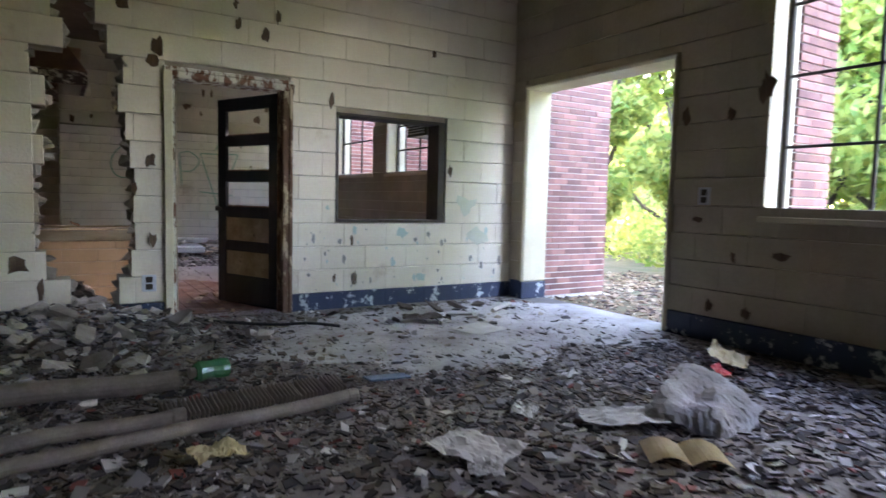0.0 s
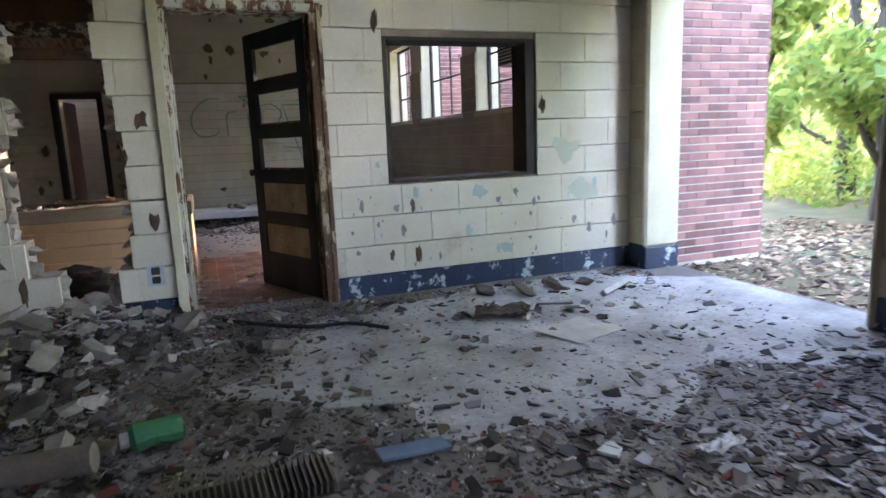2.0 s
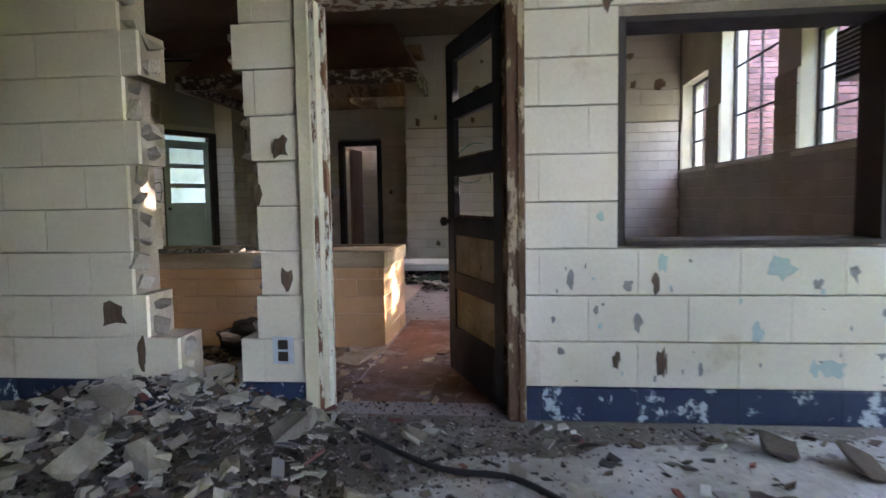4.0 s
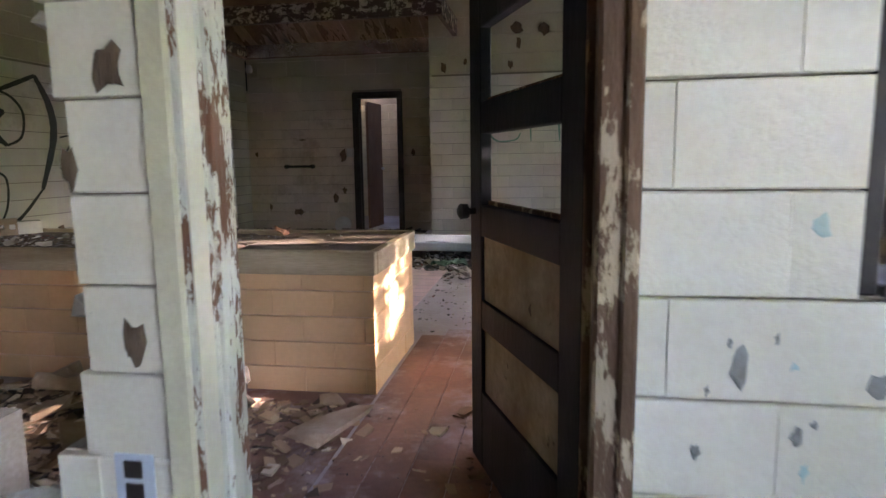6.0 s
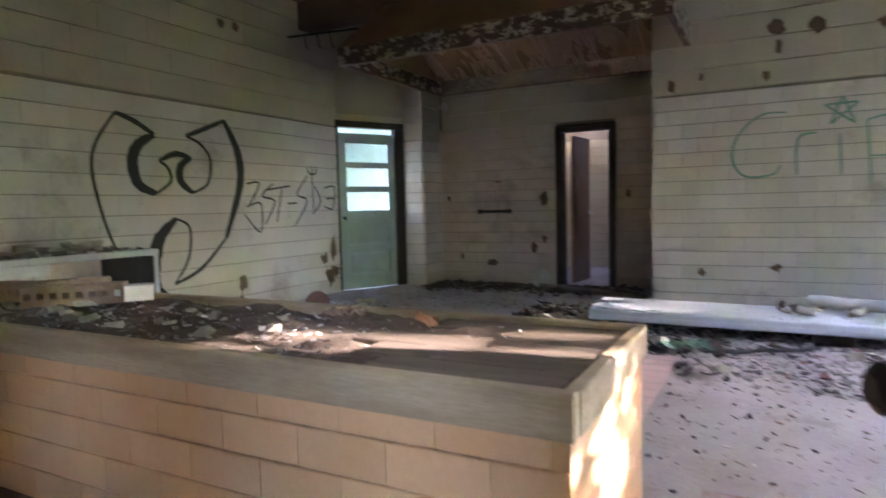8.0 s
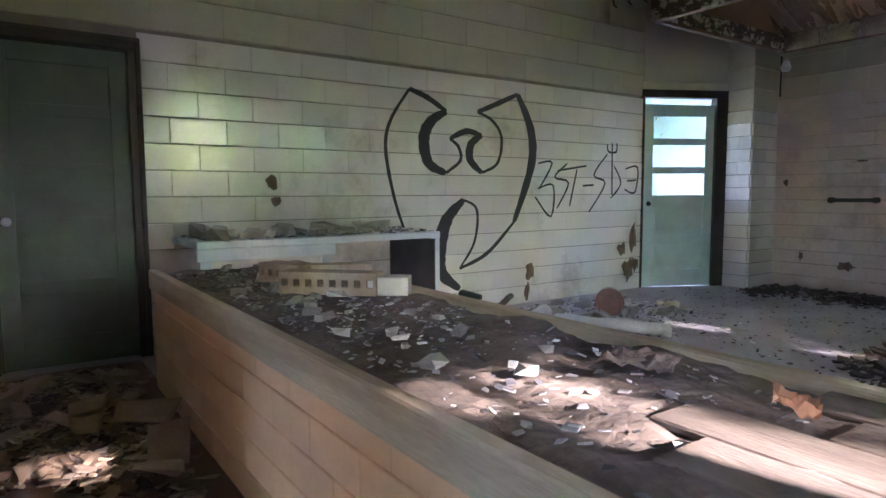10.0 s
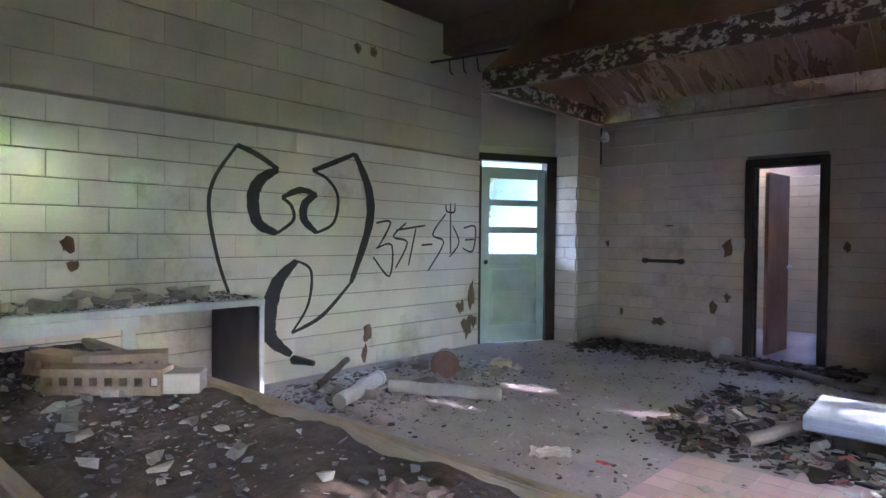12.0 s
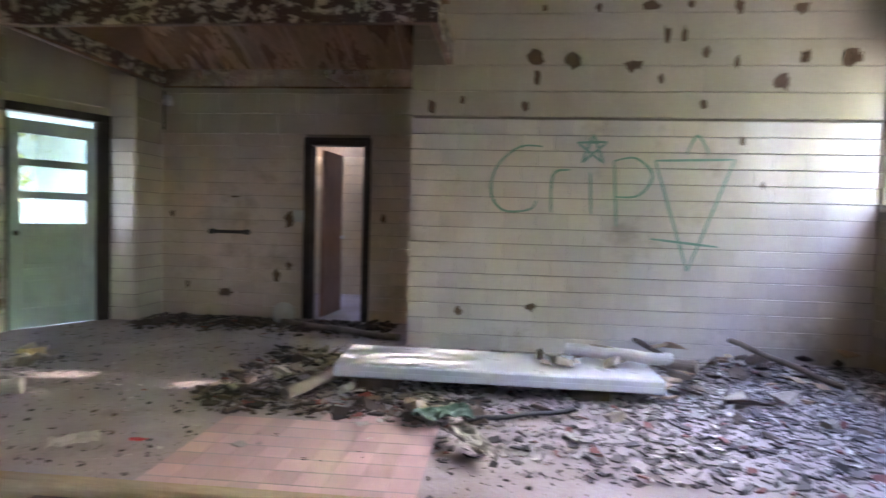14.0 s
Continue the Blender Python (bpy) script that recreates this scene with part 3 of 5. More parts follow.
# ---- counter ----
M_DIRTYBOARD = material("dirty_board", (0.2, 0.15, 0.1), 0.85, (0.07, 0.05, 0.035), 0.5, 5, 60, 0.5, stretch=(.3, 2, 1))
CX0, CX1, CY0, CY1, CZ = -4.0, 0.08, 1.47, 2.35, 0.71
counter = thing("serving_counter", "buff glazed tile counter with a weathered wooden rim", "counter")
box_part("core", (CX0, CY0 + 0.03, 0), (CX1 - 0.03, CY1 - 0.03, CZ - 0.06), M_MORTAR, counter, 0)
R = 0.09
box_part("rim_board", (CX0, CY0 - 0.02, CZ - 0.115), (CX1 + 0.015, CY0 + 0.028, CZ), M_WOODRIM, counter, 0.006)
box_part("rim_board", (CX0, CY1 - 0.03, CZ - 0.115), (CX1 + 0.015, CY1 + 0.02, CZ), M_WOODRIM, counter, 0.006)
box_part("rim_board", (CX1 - 0.03, CY0 + 0.028, CZ - 0.115), (CX1 + 0.018, CY1 - 0.03, CZ - 0.003), M_WOODRIM, counter, 0.006)
bm = bmesh.new()
nx, ny = 120, 28
grid = [[bm.verts.new((CX0 + (CX1 - 0.03 - CX0) * i / nx, CY0 + 0.03 + (CY1 - CY0 - 0.06) * k / ny,
                       CZ - 0.03 + 0.03 * noise.fractal(Vector((i * 0.11, k * 0.11, 3.0)), 0.8, 2.0, 5))) for k in range(ny + 1)] for i in range(nx + 1)]
for i in range(nx):
    for k in range(ny):
        bm.faces.new((grid[i][k], grid[i + 1][k], grid[i + 1][k + 1], grid[i][k + 1]))
part("dirt_layer", bm, M_DIRT, counter, "dark dirt filling the counter top")
# boards left of the worktop at the end that catches the sun
for k in range(5):
    y = CY0 + 0.033 + k * 0.162
    box_part("top_board", (CX1 - 0.62 - 0.13 * (k % 3), y, CZ - 0.03), (CX1 - 0.032, y + 0.155, CZ - 0.008 - 0.002 * k), M_DIRTYBOARD, counter, 0.004)

# ---- steel work table at the west wall ----
table = thing("steel_work_table", "pale steel work table against the tiled wall", "table")
TZ, TX, TY0, TY1 = 0.85, -4.1, 1.75, 3.6
box_part("tabletop", (LX + 0.01, TY0, TZ - 0.05), (TX, TY1, TZ), M_STEEL, table, 0.006)
box_part("end_panel", (LX + 0.01, TY1 - 0.035, 0), (TX - 0.01, TY1, TZ - 0.05), M_STEEL, table, 0.004)
box_part("apron", (TX - 0.03, TY0, TZ - 0.13), (TX - 0.008, 2.7, TZ - 0.05), M_STEEL, table, 0.004)
box_part("leg", (TX - 0.06, 2.6, 0.0), (TX - 0.032, 2.68, TZ - 0.05), M_STEEL, table, 0.004)
box_part("leg", (TX - 0.06, TY0 + 0.02, 0.0), (TX - 0.032, TY0 + 0.1, TZ - 0.05), M_STEEL, table, 0.004)
box_part("inner_panel", (LX + 0.02, TY1 - 0.05, 0.02), (TX - 0.02, TY1 - 0.036, TZ - 0.06), M_STEELDARK, table, 0.002)

# ---- exhaust hood ----
hood = thing("exhaust_hood", "large rusted sheet metal exhaust hood hanging from the ceiling", "hood")
HX0, HX1, HY0, HY1, HZ = -3.95, -0.3, 5.95, 8.42, 2.78
rim = [(HX0, HY0), (HX1, HY0), (HX1, HY1), (HX0, HY1)]
top = [(-3.35, 6.55), (-0.75, 6.55), (-0.75, HY1), (-3.35, HY1)]


def shell(bm, levels, t=0.012):
    rings = []
    for (pts, z, inset) in levels:
        cx, cy = sum(p[0] for p in pts) / 4, sum(p[1] for p in pts) / 4
        rings.append([bm.verts.new((x - math.copysign(inset, x - cx), y - math.copysign(inset, y - cy), z)) for x, y in pts])
    for a, b in zip(rings, rings[1:]):
        for k in range(4):
            bm.faces.new((a[k], a[(k + 1) % 4], b[(k + 1) % 4], b[k]))
    for i in range(4):
        bm.faces.new((rings[0][i], rings[0][(i + 1) % 4], rings[-1][(i + 1) % 4], rings[-1][i]))


bm = bmesh.new()
shell(bm, [(rim, HZ + 0.2, 0), (top, CEIL - 0.005, 0), (top, CEIL - 0.005, 0.012), (rim, HZ + 0.2, 0.012)])
part("canopy", bm, M_HOOD, hood, "brown rusted sloping canopy")
bm = bmesh.new()
shell(bm, [(rim, HZ, -0.006), (rim, HZ + 0.215, -0.006), (rim, HZ + 0.215, 0.02), (rim, HZ, 0.02)])
part("lip", bm, M_LIP, hood, "lip with peeling white paint over rust")
bm = bmesh.new()
shell(bm, [(rim, HZ - 0.004, 0.021), (rim, HZ + 0.03, 0.021), (rim, HZ + 0.025, 0.07), (rim, HZ - 0.004, 0.07)])
part("grease_gutter", bm, M_RUST, hood)

# pale steel strip added at the hood's back, tilted to imitate the bright reflection
M_HIGHLIGHT = material("greasy_highlight_steel", (0.8, 0.72, 0.66), 0.22, (0.2, 0.12, 0.08), 0.5, 3, 40, 0.15, metal=0.8, stretch=(1, .3, 1))
for k in range(9):
    x = HX0 + 0.08 + k * 0.39
    bm = bmesh.new()
    q = [(x, HY1 - 0.075, HZ + 0.01), (x + 0.385, HY1 - 0.075, HZ + 0.01), (x + 0.385, HY1 - 0.12, HZ + 0.2), (x, HY1 - 0.12, HZ + 0.2)]
    lo = [bm.verts.new(p) for p in q]
    hi = [bm.verts.new((p[0], p[1] + 0.006, p[2] + 0.02)) for p in q]
    bm.faces.new(lo)
    bm.faces.new(hi[::-1])
    for i in range(4):
        bm.faces.new((lo[i], lo[(i + 1) % 4], hi[(i + 1) % 4], hi[i]))
    part("baffle", bm, M_HIGHLIGHT, hood, "greasy pale steel strip added to carry the reflected highlight")

for k in range(6):
    x = HX0 + 0.06 + k * 0.59
    bm = bmesh.new()
    q = [(x, HY1 - 0.125, HZ + 0.2), (x + 0.585, HY1 - 0.125, HZ + 0.2), (x + 0.585, HY0 + 0.9, HZ + 0.72), (x, HY0 + 0.9, HZ + 0.72)]
    lo = [bm.verts.new(p) for p in q]
    hi = [bm.verts.new((p[0], p[1], p[2] + 0.02)) for p in q]
    bm.faces.new(lo)
    bm.faces.new(hi[::-1])
    for i in range(4):
        bm.faces.new((lo[i], lo[(i + 1) % 4], hi[(i + 1) % 4], hi[i]))
    part("soffit_sheet", bm, M_DRIP, hood, "rusted greasy sheet with dark drips")

structure("ceiling_beam", [((LX - 0.002, 6.35, 3.42), (HX0 + 0.75, 6.6, CEIL - 0.002))], M_CEIL, "dark stained beam under the ceiling", "beam")

# ---- fallen steel slab ----
fs = thing("fallen_steel_panel", "fallen white steel cabinet panel lying on rubble", "metal panel")
fs.matrix_world = pose(-0.95, 5.5, 0.12, 1.5, 0.8, 2)
box_part("face_sheet", (0, 0, 0), (2.35, 0.62, 0.10), M_STEEL, fs, 0.012)
box_part("edge_strip", (0.02, -0.004, 0.015), (2.33, 0.0, 0.05), M_STEEL, fs, 0.001)
box_part("support_block", (0.15, 0.1, -0.125), (0.45, 0.35, 0.0), M_RUBBLEDARK, fs, 0.01)
box_part("support_block", (1.7, 0.1, -0.155), (2.0, 0.35, 0.0), M_RUBBLEDARK, fs, 0.01)

# ---- outside: ground and trees ----
bm = bmesh.new()
for q in ((-400, -400), (400, -400), (400, 400), (-400, 400)):
    bm.verts.new((*q, -0.04))
bm.faces.new(bm.verts)
tagged(part("ground", bm, M_SOIL), "leaf litter and low weeds", "ground", kind="structure")


def leaves(rng, blobs, count, size):
    """Many small folded leaves in uneven clumps."""
    w = np.array([b[3] ** 2 for b in blobs])
    pick = rng.choice(len(blobs), count, p=w / w.sum())
    b = np.array(blobs)[pick]
    d = rng.normal(size=(count, 3))
    d /= np.linalg.norm(d, axis=1)[:, None]
    c = b[:, :3] + d * (b[:, 3:4] * rng.uniform(0.35, 1.08, (count, 1)) ** 0.6) * np.array((1, 1, 0.75))
    u = rng.normal(size=(count, 3))
    u /= np.linalg.norm(u, axis=1)[:, None]
    v = np.cross(u, rng.normal(size=(count, 3)))
    v /= np.linalg.norm(v, axis=1)[:, None]
    s = size * rng.uniform(0.6, 1.4, (count, 1))
    pts = np.stack([c - u * s, c + v * s * 0.45, c + u * s, c - v * s * 0.45], 1).reshape(-1, 3)
    me = bpy.data.meshes.new("leaves")
    me.from_pydata(pts.tolist(), [], np.arange(count * 4).reshape(-1, 4).tolist())
    return me


def tree(x, y, height, crown, count, seed, size=0.1, low=0.35, lean=0.0, mat=None):
    rng = np.random.default_rng(seed)
    t = thing("tree", "leafy tree with yellow-green foliage outside the building", "tree", pose(x, y, -0.05), "trees outside")
    bm = bmesh.new()
    trunk = [(lean * k * 0.3 + 0.06 * math.sin(k + seed), 0.05 * math.cos(k * 1.3 + seed), height * 0.8 * k / 7) for k in range(8)]
    tube(bm, trunk, lambda u: 0.13 * height / 7 * (1.15 - u), 9)
    part("trunk", bm, M_BARK, t)
    blobs = []
    for k in range(12):
        a = rng.uniform(0, math.tau)
        z = height * rng.uniform(low, 0.95)
        r = crown * rng.uniform(0.35, 1.0)
        end = Vector((r * math.cos(a) + lean, r * math.sin(a), z + 0.2 * crown))
        base = Vector(trunk[min(7, int(7 * max(0.1, (z - 0.5) / height)))])
        bm = bmesh.new()
        tube(bm, [base, base.lerp(end, 0.4) + Vector((0, 0, -0.15)), base.lerp(end, 0.75), end], lambda u: 0.045 * (1.2 - u), 6)
        part("limb", bm, M_BARK, t)
        blobs.append((*end, crown * rng.uniform(0.3, 0.55)))
        blobs.append((*(base.lerp(end, 0.65)), crown * rng.uniform(0.2, 0.4)))
    me = leaves(rng, blobs, count, size)
    me.materials.append(mat or M_LEAF)
    ob = new("crown", me)
    ob.parent = t
    return t


tree(8.6, -0.5, 6.0, 1.9, 9000, 1, 0.09, 0.12)
tree(9.5, -1.6, 7.0, 2.3, 10000, 2, 0.09, 0.1)
tree(8.8, -4.6, 6.0, 2.2, 9000, 3, 0.09, 0.12)
tree(8.6, 5.6, 6.5, 1.8, 5000, 4, 0.09, 0.15)
tree(12.5, 4.6, 8.5, 2.8, 3000, 5, 0.11, 0.1)
tree(13.0, -2.6, 9.0, 3.0, 12000, 6, 0.11, 0.08)
tree(12.0, -7.5, 8.0, 2.8, 10000, 7, 0.11, 0.1)
# added sun screens: these trees block or dapple light at the kitchen windows
tree(7.9, 0.75, 5.5, 1.1, 9000, 14, 0.08, 0.1)
tree(9.8, 2.6, 6.5, 1.7, 2200, 15, 0.09, 0.25)
tree(10.5, 5.0, 6.5, 1.8, 2600, 16, 0.09, 0.2)
# two trees added to darken the overbright view behind the mint door
tree(-8.0, 10.0, 6.5, 2.4, 9000, 17, 0.1, 0.05)
tree(-10.5, 12.5, 8.0, 3.0, 9000, 18, 0.12, 0.05)
# further added blockers, set to keep sun patches off kitchen and entry floors
tree(6.6, 1.55, 4.6, 0.8, 7000, 22, 0.08, 0.25)
tree(16.5, 1.3, 10.0, 2.5, 15000, 23, 0.13, 0.1, mat=M_LEAF2)
tree(14.0, 0.3, 9.0, 2.6, 15000, 20, 0.11, 0.1)
tree(11.5, -1.2, 8.0, 2.2, 12000, 21, 0.11, 0.1)
tree(9.3, 7.0, 6.8, 1.6, 10000, 19, 0.09, 0.2)
tree(16.5, 9.0, 9.0, 3.2, 10000, 8, 0.13, 0.08, mat=M_LEAF2)
tree(17.5, -2.5, 10.0, 3.6, 12000, 9, 0.13, 0.05, mat=M_LEAF2)
tree(18.5, -6.0, 10.0, 3.6, 11000, 10, 0.13, 0.05, mat=M_LEAF2)


def thicket(name, label, blobs, count, size, seed, mat):
    me = leaves(np.random.default_rng(seed), blobs, count, size)
    me.materials.append(mat)
    return tagged(new(name, me), label, "foliage", kind="stuff")


tr = random.Random(3)
thicket("far_woods", "dense bright woodland beyond the clearing", [(tr.uniform(17, 26), tr.uniform(-26, 22), tr.uniform(0, 4.2), tr.uniform(1.6, 2.6)) for _ in range(80)], 45000, 0.24, 31, M_LEAF2)
thicket("undergrowth", "low bushes and weeds outside the entry", [(tr.uniform(7, 16), tr.uniform(-12, 9), tr.uniform(0, 0.7), tr.uniform(0.4, 1.1)) for _ in range(70)], 30000, 0.075, 32, M_LEAF)


unit = thing("window_air_conditioner", "old grey window air conditioner in the steel window", "air conditioner")
box_part("case", (RX + 0.02, 2.02, 2.0), (RX + 0.44, 2.56, 2.4), M_STEELDARK, unit, 0.01)
for k in range(9):
    box_part("slat", (RX + 0.008, 2.06, 2.04 + k * 0.038), (RX + 0.022, 2.52, 2.055 + k * 0.038), M_STEEL, unit, 0.002)

# ---- spray paint on the walls ----
def smooth(pts, n=6):
    out = []
    p = [Vector(q) for q in pts]
    for i in range(len(p) - 1):
        a, b, c, d = p[max(i - 1, 0)], p[i], p[i + 1], p[min(i + 2, len(p) - 1)]
        for k in range(n):
            t = k / n
            out.append(0.5 * ((2 * b) + (c - a) * t + (2 * a - 5 * b + 4 * c - d) * t * t + (3 * b - a - 3 * c + d) * t ** 3))
    return out + [p[-1]]


def stroke(bm, pts, w0, w1, place, n=6):
    """A painted line of varying width on a wall; place(u, z, d) gives the point d out of the wall."""
    line = smooth(pts, n)
    prev = None
    for i, p in enumerate(line):
        d = (line[min(i + 1, len(line) - 1)] - line[max(i - 1, 0)]).normalized()
        s = i / (len(line) - 1)
        w = (w0 + (w1 - w0) * math.sin(s * math.pi)) * (1 + 0.08 * math.sin(i * 2.3)) / 2
        q = Vector((-d.y, d.x)) * w
        cur = [bm.verts.new(place(*(p + q), 0.0045)), bm.verts.new(place(*(p - q), 0.0045)), bm.verts.new(place(*(p - q), 0.003)), bm.verts.new(place(*(p + q), 0.003))]
        if prev:
            for k in range(4):
                bm.faces.new((prev[k], prev[(k + 1) % 4], cur[(k + 1) % 4], cur[k]))
        else:
            bm.faces.new(cur)
        prev = cur
    bm.faces.new(prev)


def on_west(u, z, d):
    return Vector((LX + d, u, z))


def on_tiled(u, z, d):
    return Vector((u, TY - d, z))


EMBLEM = [([(3.71, .83), (3.61, 1.12), (3.53, 1.53), (3.58, 1.79), (3.78, 2.08)], .025, .035), ([(3.78, 2.08), (3.97, 2.02), (4.18, 1.91)], .04, .05),
          ([(4.18, 1.91), (4.01, 1.81), (3.93, 1.65), (3.98, 1.43), (4.17, 1.34)], .05, .12), ([(4.17, 1.34), (4.34, 1.46), (4.32, 1.59), (4.22, 1.66)], .025, .035),
          ([(4.22, 1.66), (4.41, 1.74), (4.6, 1.71)], .03, .06), ([(4.6, 1.71), (4.47, 1.62), (4.46, 1.47), (4.6, 1.35)], .04, .09),
          ([(4.6, 1.35), (4.8, 1.45), (4.85, 1.7), (4.73, 1.86), (4.55, 1.93)], .025, .035), ([(4.55, 1.93), (4.8, 2.03), (5.06, 2.14)], .04, .05),
          ([(5.06, 2.14), (5.24, 1.8), (5.25, 1.43), (5.02, .86)], .05, .11), ([(5.02, .86), (4.67, .56), (4.33, .43)], .025, .04),
          ([(4.33, .43), (4.51, .68), (4.54, .99), (4.38, 1.09)], .02, .03), ([(4.38, 1.09), (4.18, .9), (4.09, .61), (4.12, .4), (4.33, .23)], .05, .16)]
bm = bmesh.new()
for pts, a, b in EMBLEM:
    stroke(bm, pts, a, b, on_west)
part("graffiti_emblem", bm, M_BLACK, wall_w, "large black spray-painted curled emblem")
LETTERS = [[(5.35, 1.46), (5.55, 1.47), (5.37, 1.2)], [(5.35, 1.2), (5.57, 1.23), (5.54, .9), (5.31, 1.11)], [(5.78, 1.47), (5.59, 1.32), (5.8, 1.26), (5.63, .99)],
           [(5.63, 1.39), (6.08, 1.45)], [(5.93, 1.41), (5.82, 1.01)], [(6.02, 1.23), (6.2, 1.24)], [(6.42, 1.59), (6.2, 1.35), (6.39, 1.26), (6.13, .94)],
           [(6.5, 1.72), (6.51, 1.13)], [(6.42, 1.7), (6.44, 1.62), (6.57, 1.62), (6.58, 1.72)], [(6.54, 1.46), (6.66, 1.26), (6.49, 1.09)],
           [(6.74, 1.43), (6.96, 1.45), (6.92, 1.16), (6.73, 1.19)], [(6.77, 1.29), (6.94, 1.3)]]
bm = bmesh.new()
for pts in LETTERS:
    stroke(bm, pts, .018, .024, on_west, 4)
part("graffiti_letters", bm, M_BLACK, wall_w, "thin black spray-painted angular letters")
GREEN = [[(.58, 2.0), (.36, 1.99), (.15, 1.8), (.1, 1.55), (.22, 1.38), (.47, 1.39), (.54, 1.48)], [(.68, 1.37), (.69, 1.73), (.85, 1.78)], [(1.04, 1.76), (1.06, 1.36)],
         [(.96, 1.85), (1.06, 2.12)], [(1.06, 2.12), (1.16, 1.85)], [(1.16, 1.85), (.91, 2.04)], [(.91, 2.04), (1.19, 2.05)], [(1.19, 2.05), (.96, 1.85)],
         [(1.3, 1.25), (1.26, 1.87)], [(1.26, 1.87), (1.46, 1.9), (1.62, 1.74), (1.5, 1.55), (1.29, 1.53)], [(1.64, 1.88), (2.36, 1.9)], [(2.36, 1.9), (1.97, .84)],
         [(1.97, .84), (1.64, 1.88)], [(1.92, 1.94), (2.02, 2.12), (2.13, 1.94)], [(1.62, 1.14), (2.24, 1.08)]]
bm = bmesh.new()
for pts in GREEN:
    stroke(bm, pts, .014, .024, on_tiled, 5)
part("graffiti_green", bm, M_GREEN, wall_t, "faded green spray-painted letters, star and triangle")


# ---- broken patches where the glaze is knocked off ----
def patch(parent, place, u, z, w, h, seed, mat=None, ribs=True):
    rng = random.Random(seed)
    bm = bmesh.new()
    n = 11
    rim, inner = [], []
    for k in range(n):
        a = math.tau * k / n
        r = rng.uniform(0.45, 1.2)
        rim.append(bm.verts.new(place(u + w / 2 * r * math.cos(a), z + h / 2 * r * math.sin(a), 0.0022)))
        inner.append(bm.verts.new(place(u + w / 2.6 * r * math.cos(a), z + h / 2.6 * r * math.sin(a), 0.0035)))
    for k in range(n):
        j = (k + 1) % n
        bm.faces.new((rim[k], rim[j], inner[j], inner[k]))
    bm.faces.new(inner)
    if ribs and w > 0.05:
        for k in range(4):
            x = u - w * 0.28 + w * 0.18 * k
            lo, hi = place(x, z - h * 0.25, 0.003), place(x + w * 0.08, z + h * 0.25, 0.008)
            box(bm, [min(a, b) for a, b in zip(lo, hi)], [max(a, b) for a, b in zip(lo, hi)])
    return part("broken_patch", bm, mat or M_CHIP, parent)


def on_a(u, z, d):
    return Vector((u, -d, z))


def on_east(u, z, d):
    return Vector((RX - d, u, z))


def on_back(u, z, d):
    return Vector((u, BY - d, z))


A_PATCH = [(-.1, 2.17, .1, .14), (-.12, 1.35, .09, .14), (-.11, .7, .06, .15), (-1.05, .52, .16, .16), (1.46, 2.02, .06, .2), (1.68, .67, .04, .1), (1.5, .31, .04, .11), (1.71, .29, .07, .2),
           (1.07, 2.06, .06, .14), (2.81, 1.4, .07, .16), (-.24, 1.12, .05, .14), (-.9, .31, .06, .2), (.59, 2.58, .07, .12), (.94, 2.68, .07, .13), (.83, 2.51, .09, .13), (.57, 2.75, .05, .1), (2.58, 2.59, .06, .11), (-.06, 2.27, .1, .2),
           (-.31, 2.59, .12, .16)]
for i, (u, z, w, h) in enumerate(A_PATCH):
    patch(wall_a, on_a, u, z, w, h, i)
for i, (u, z, w, h) in enumerate([(3.03, 1.04, .3, .24), (3.2, .7, .34, .2), (2.25, .74, .14, .16), (2.48, .27, .14, .12), (1.42, .99, .05, .06)]):
    patch(wall_a, on_a, u, z, w, h, 40 + i, material("old_teal_paint", (0.36, 0.5, 0.46), 0.6, (0.5, 0.55, 0.45), 0.5, 9, 60, 0.3) if i > 1 else material("old_olive_paint", (0.52, 0.53, 0.38), 0.6, (0.6, 0.6, 0.5), 0.5, 9, 60, 0.3), False)
for i, (u, z, w, h) in enumerate([(-2.29, 1.83, .09, .16), (-2.7, 1.8, .08, .13), (-2.98, 1.97, .13, .24), (-2.6, .29, .08, .12), (-2.91, .28, .08, .1), (-2.45, .98, .12, .05), (-3.15, .74, .15, .07), (-2.78, .69, .05, .1)]):
    patch(wall_e, on_east, u, z, w, h, 60 + i)
M_FLAKE = material("old_teal_flake", (0.34, 0.5, 0.47), 0.6, (0.52, 0.56, 0.48), 0.5, 9, 60, 0.3)
M_SCAR = material("grey_paint_scar", (0.34, 0.33, 0.3), 0.8, (0.2, 0.17, 0.13), 0.5, 12, 60, 0.5)
fr = random.Random(77)
for i in range(60):
    u, z = fr.uniform(1.15, 3.5), 0.2 + 0.62 * fr.random() ** 1.4
    w = fr.choice((0.012, 0.018, 0.025, 0.05))
    patch(wall_a, on_a, u, z, w, w * fr.uniform(0.8, 3.0), 200 + i, fr.choice((M_FLAKE, M_SCAR, M_SCAR)), False)
T_PATCH = [(.48, 2.85, .2, .14), (.51, 2.66, .08, .16), (.85, 2.81, .18, .16), (1.4, 2.77, .2, .15), (1.7, 3.06, .07, .2), (1.86, 3.06, .06, .16), (2.06, 2.9, .09, .12), (2.34, 2.8, .07, .14), (2.75, 2.62, .16, .17),
           (2.94, 2.85, .12, .14), (3.35, 2.85, .24, .18), (.41, 2.38, .08, .12), (2.06, 2.41, .07, .1), (1.53, 3.32, .2, .14), (1.07, 3.32, .07, .1), (.56, 3.3, .06, .08), (1.91, 3.33, .07, .1), (2.34, 3.31, .1, .14), (2.89, 3.29, .14, .16),
           (-.5, 2.38, .1, .16), (-.2, 2.43, .06, .1)]
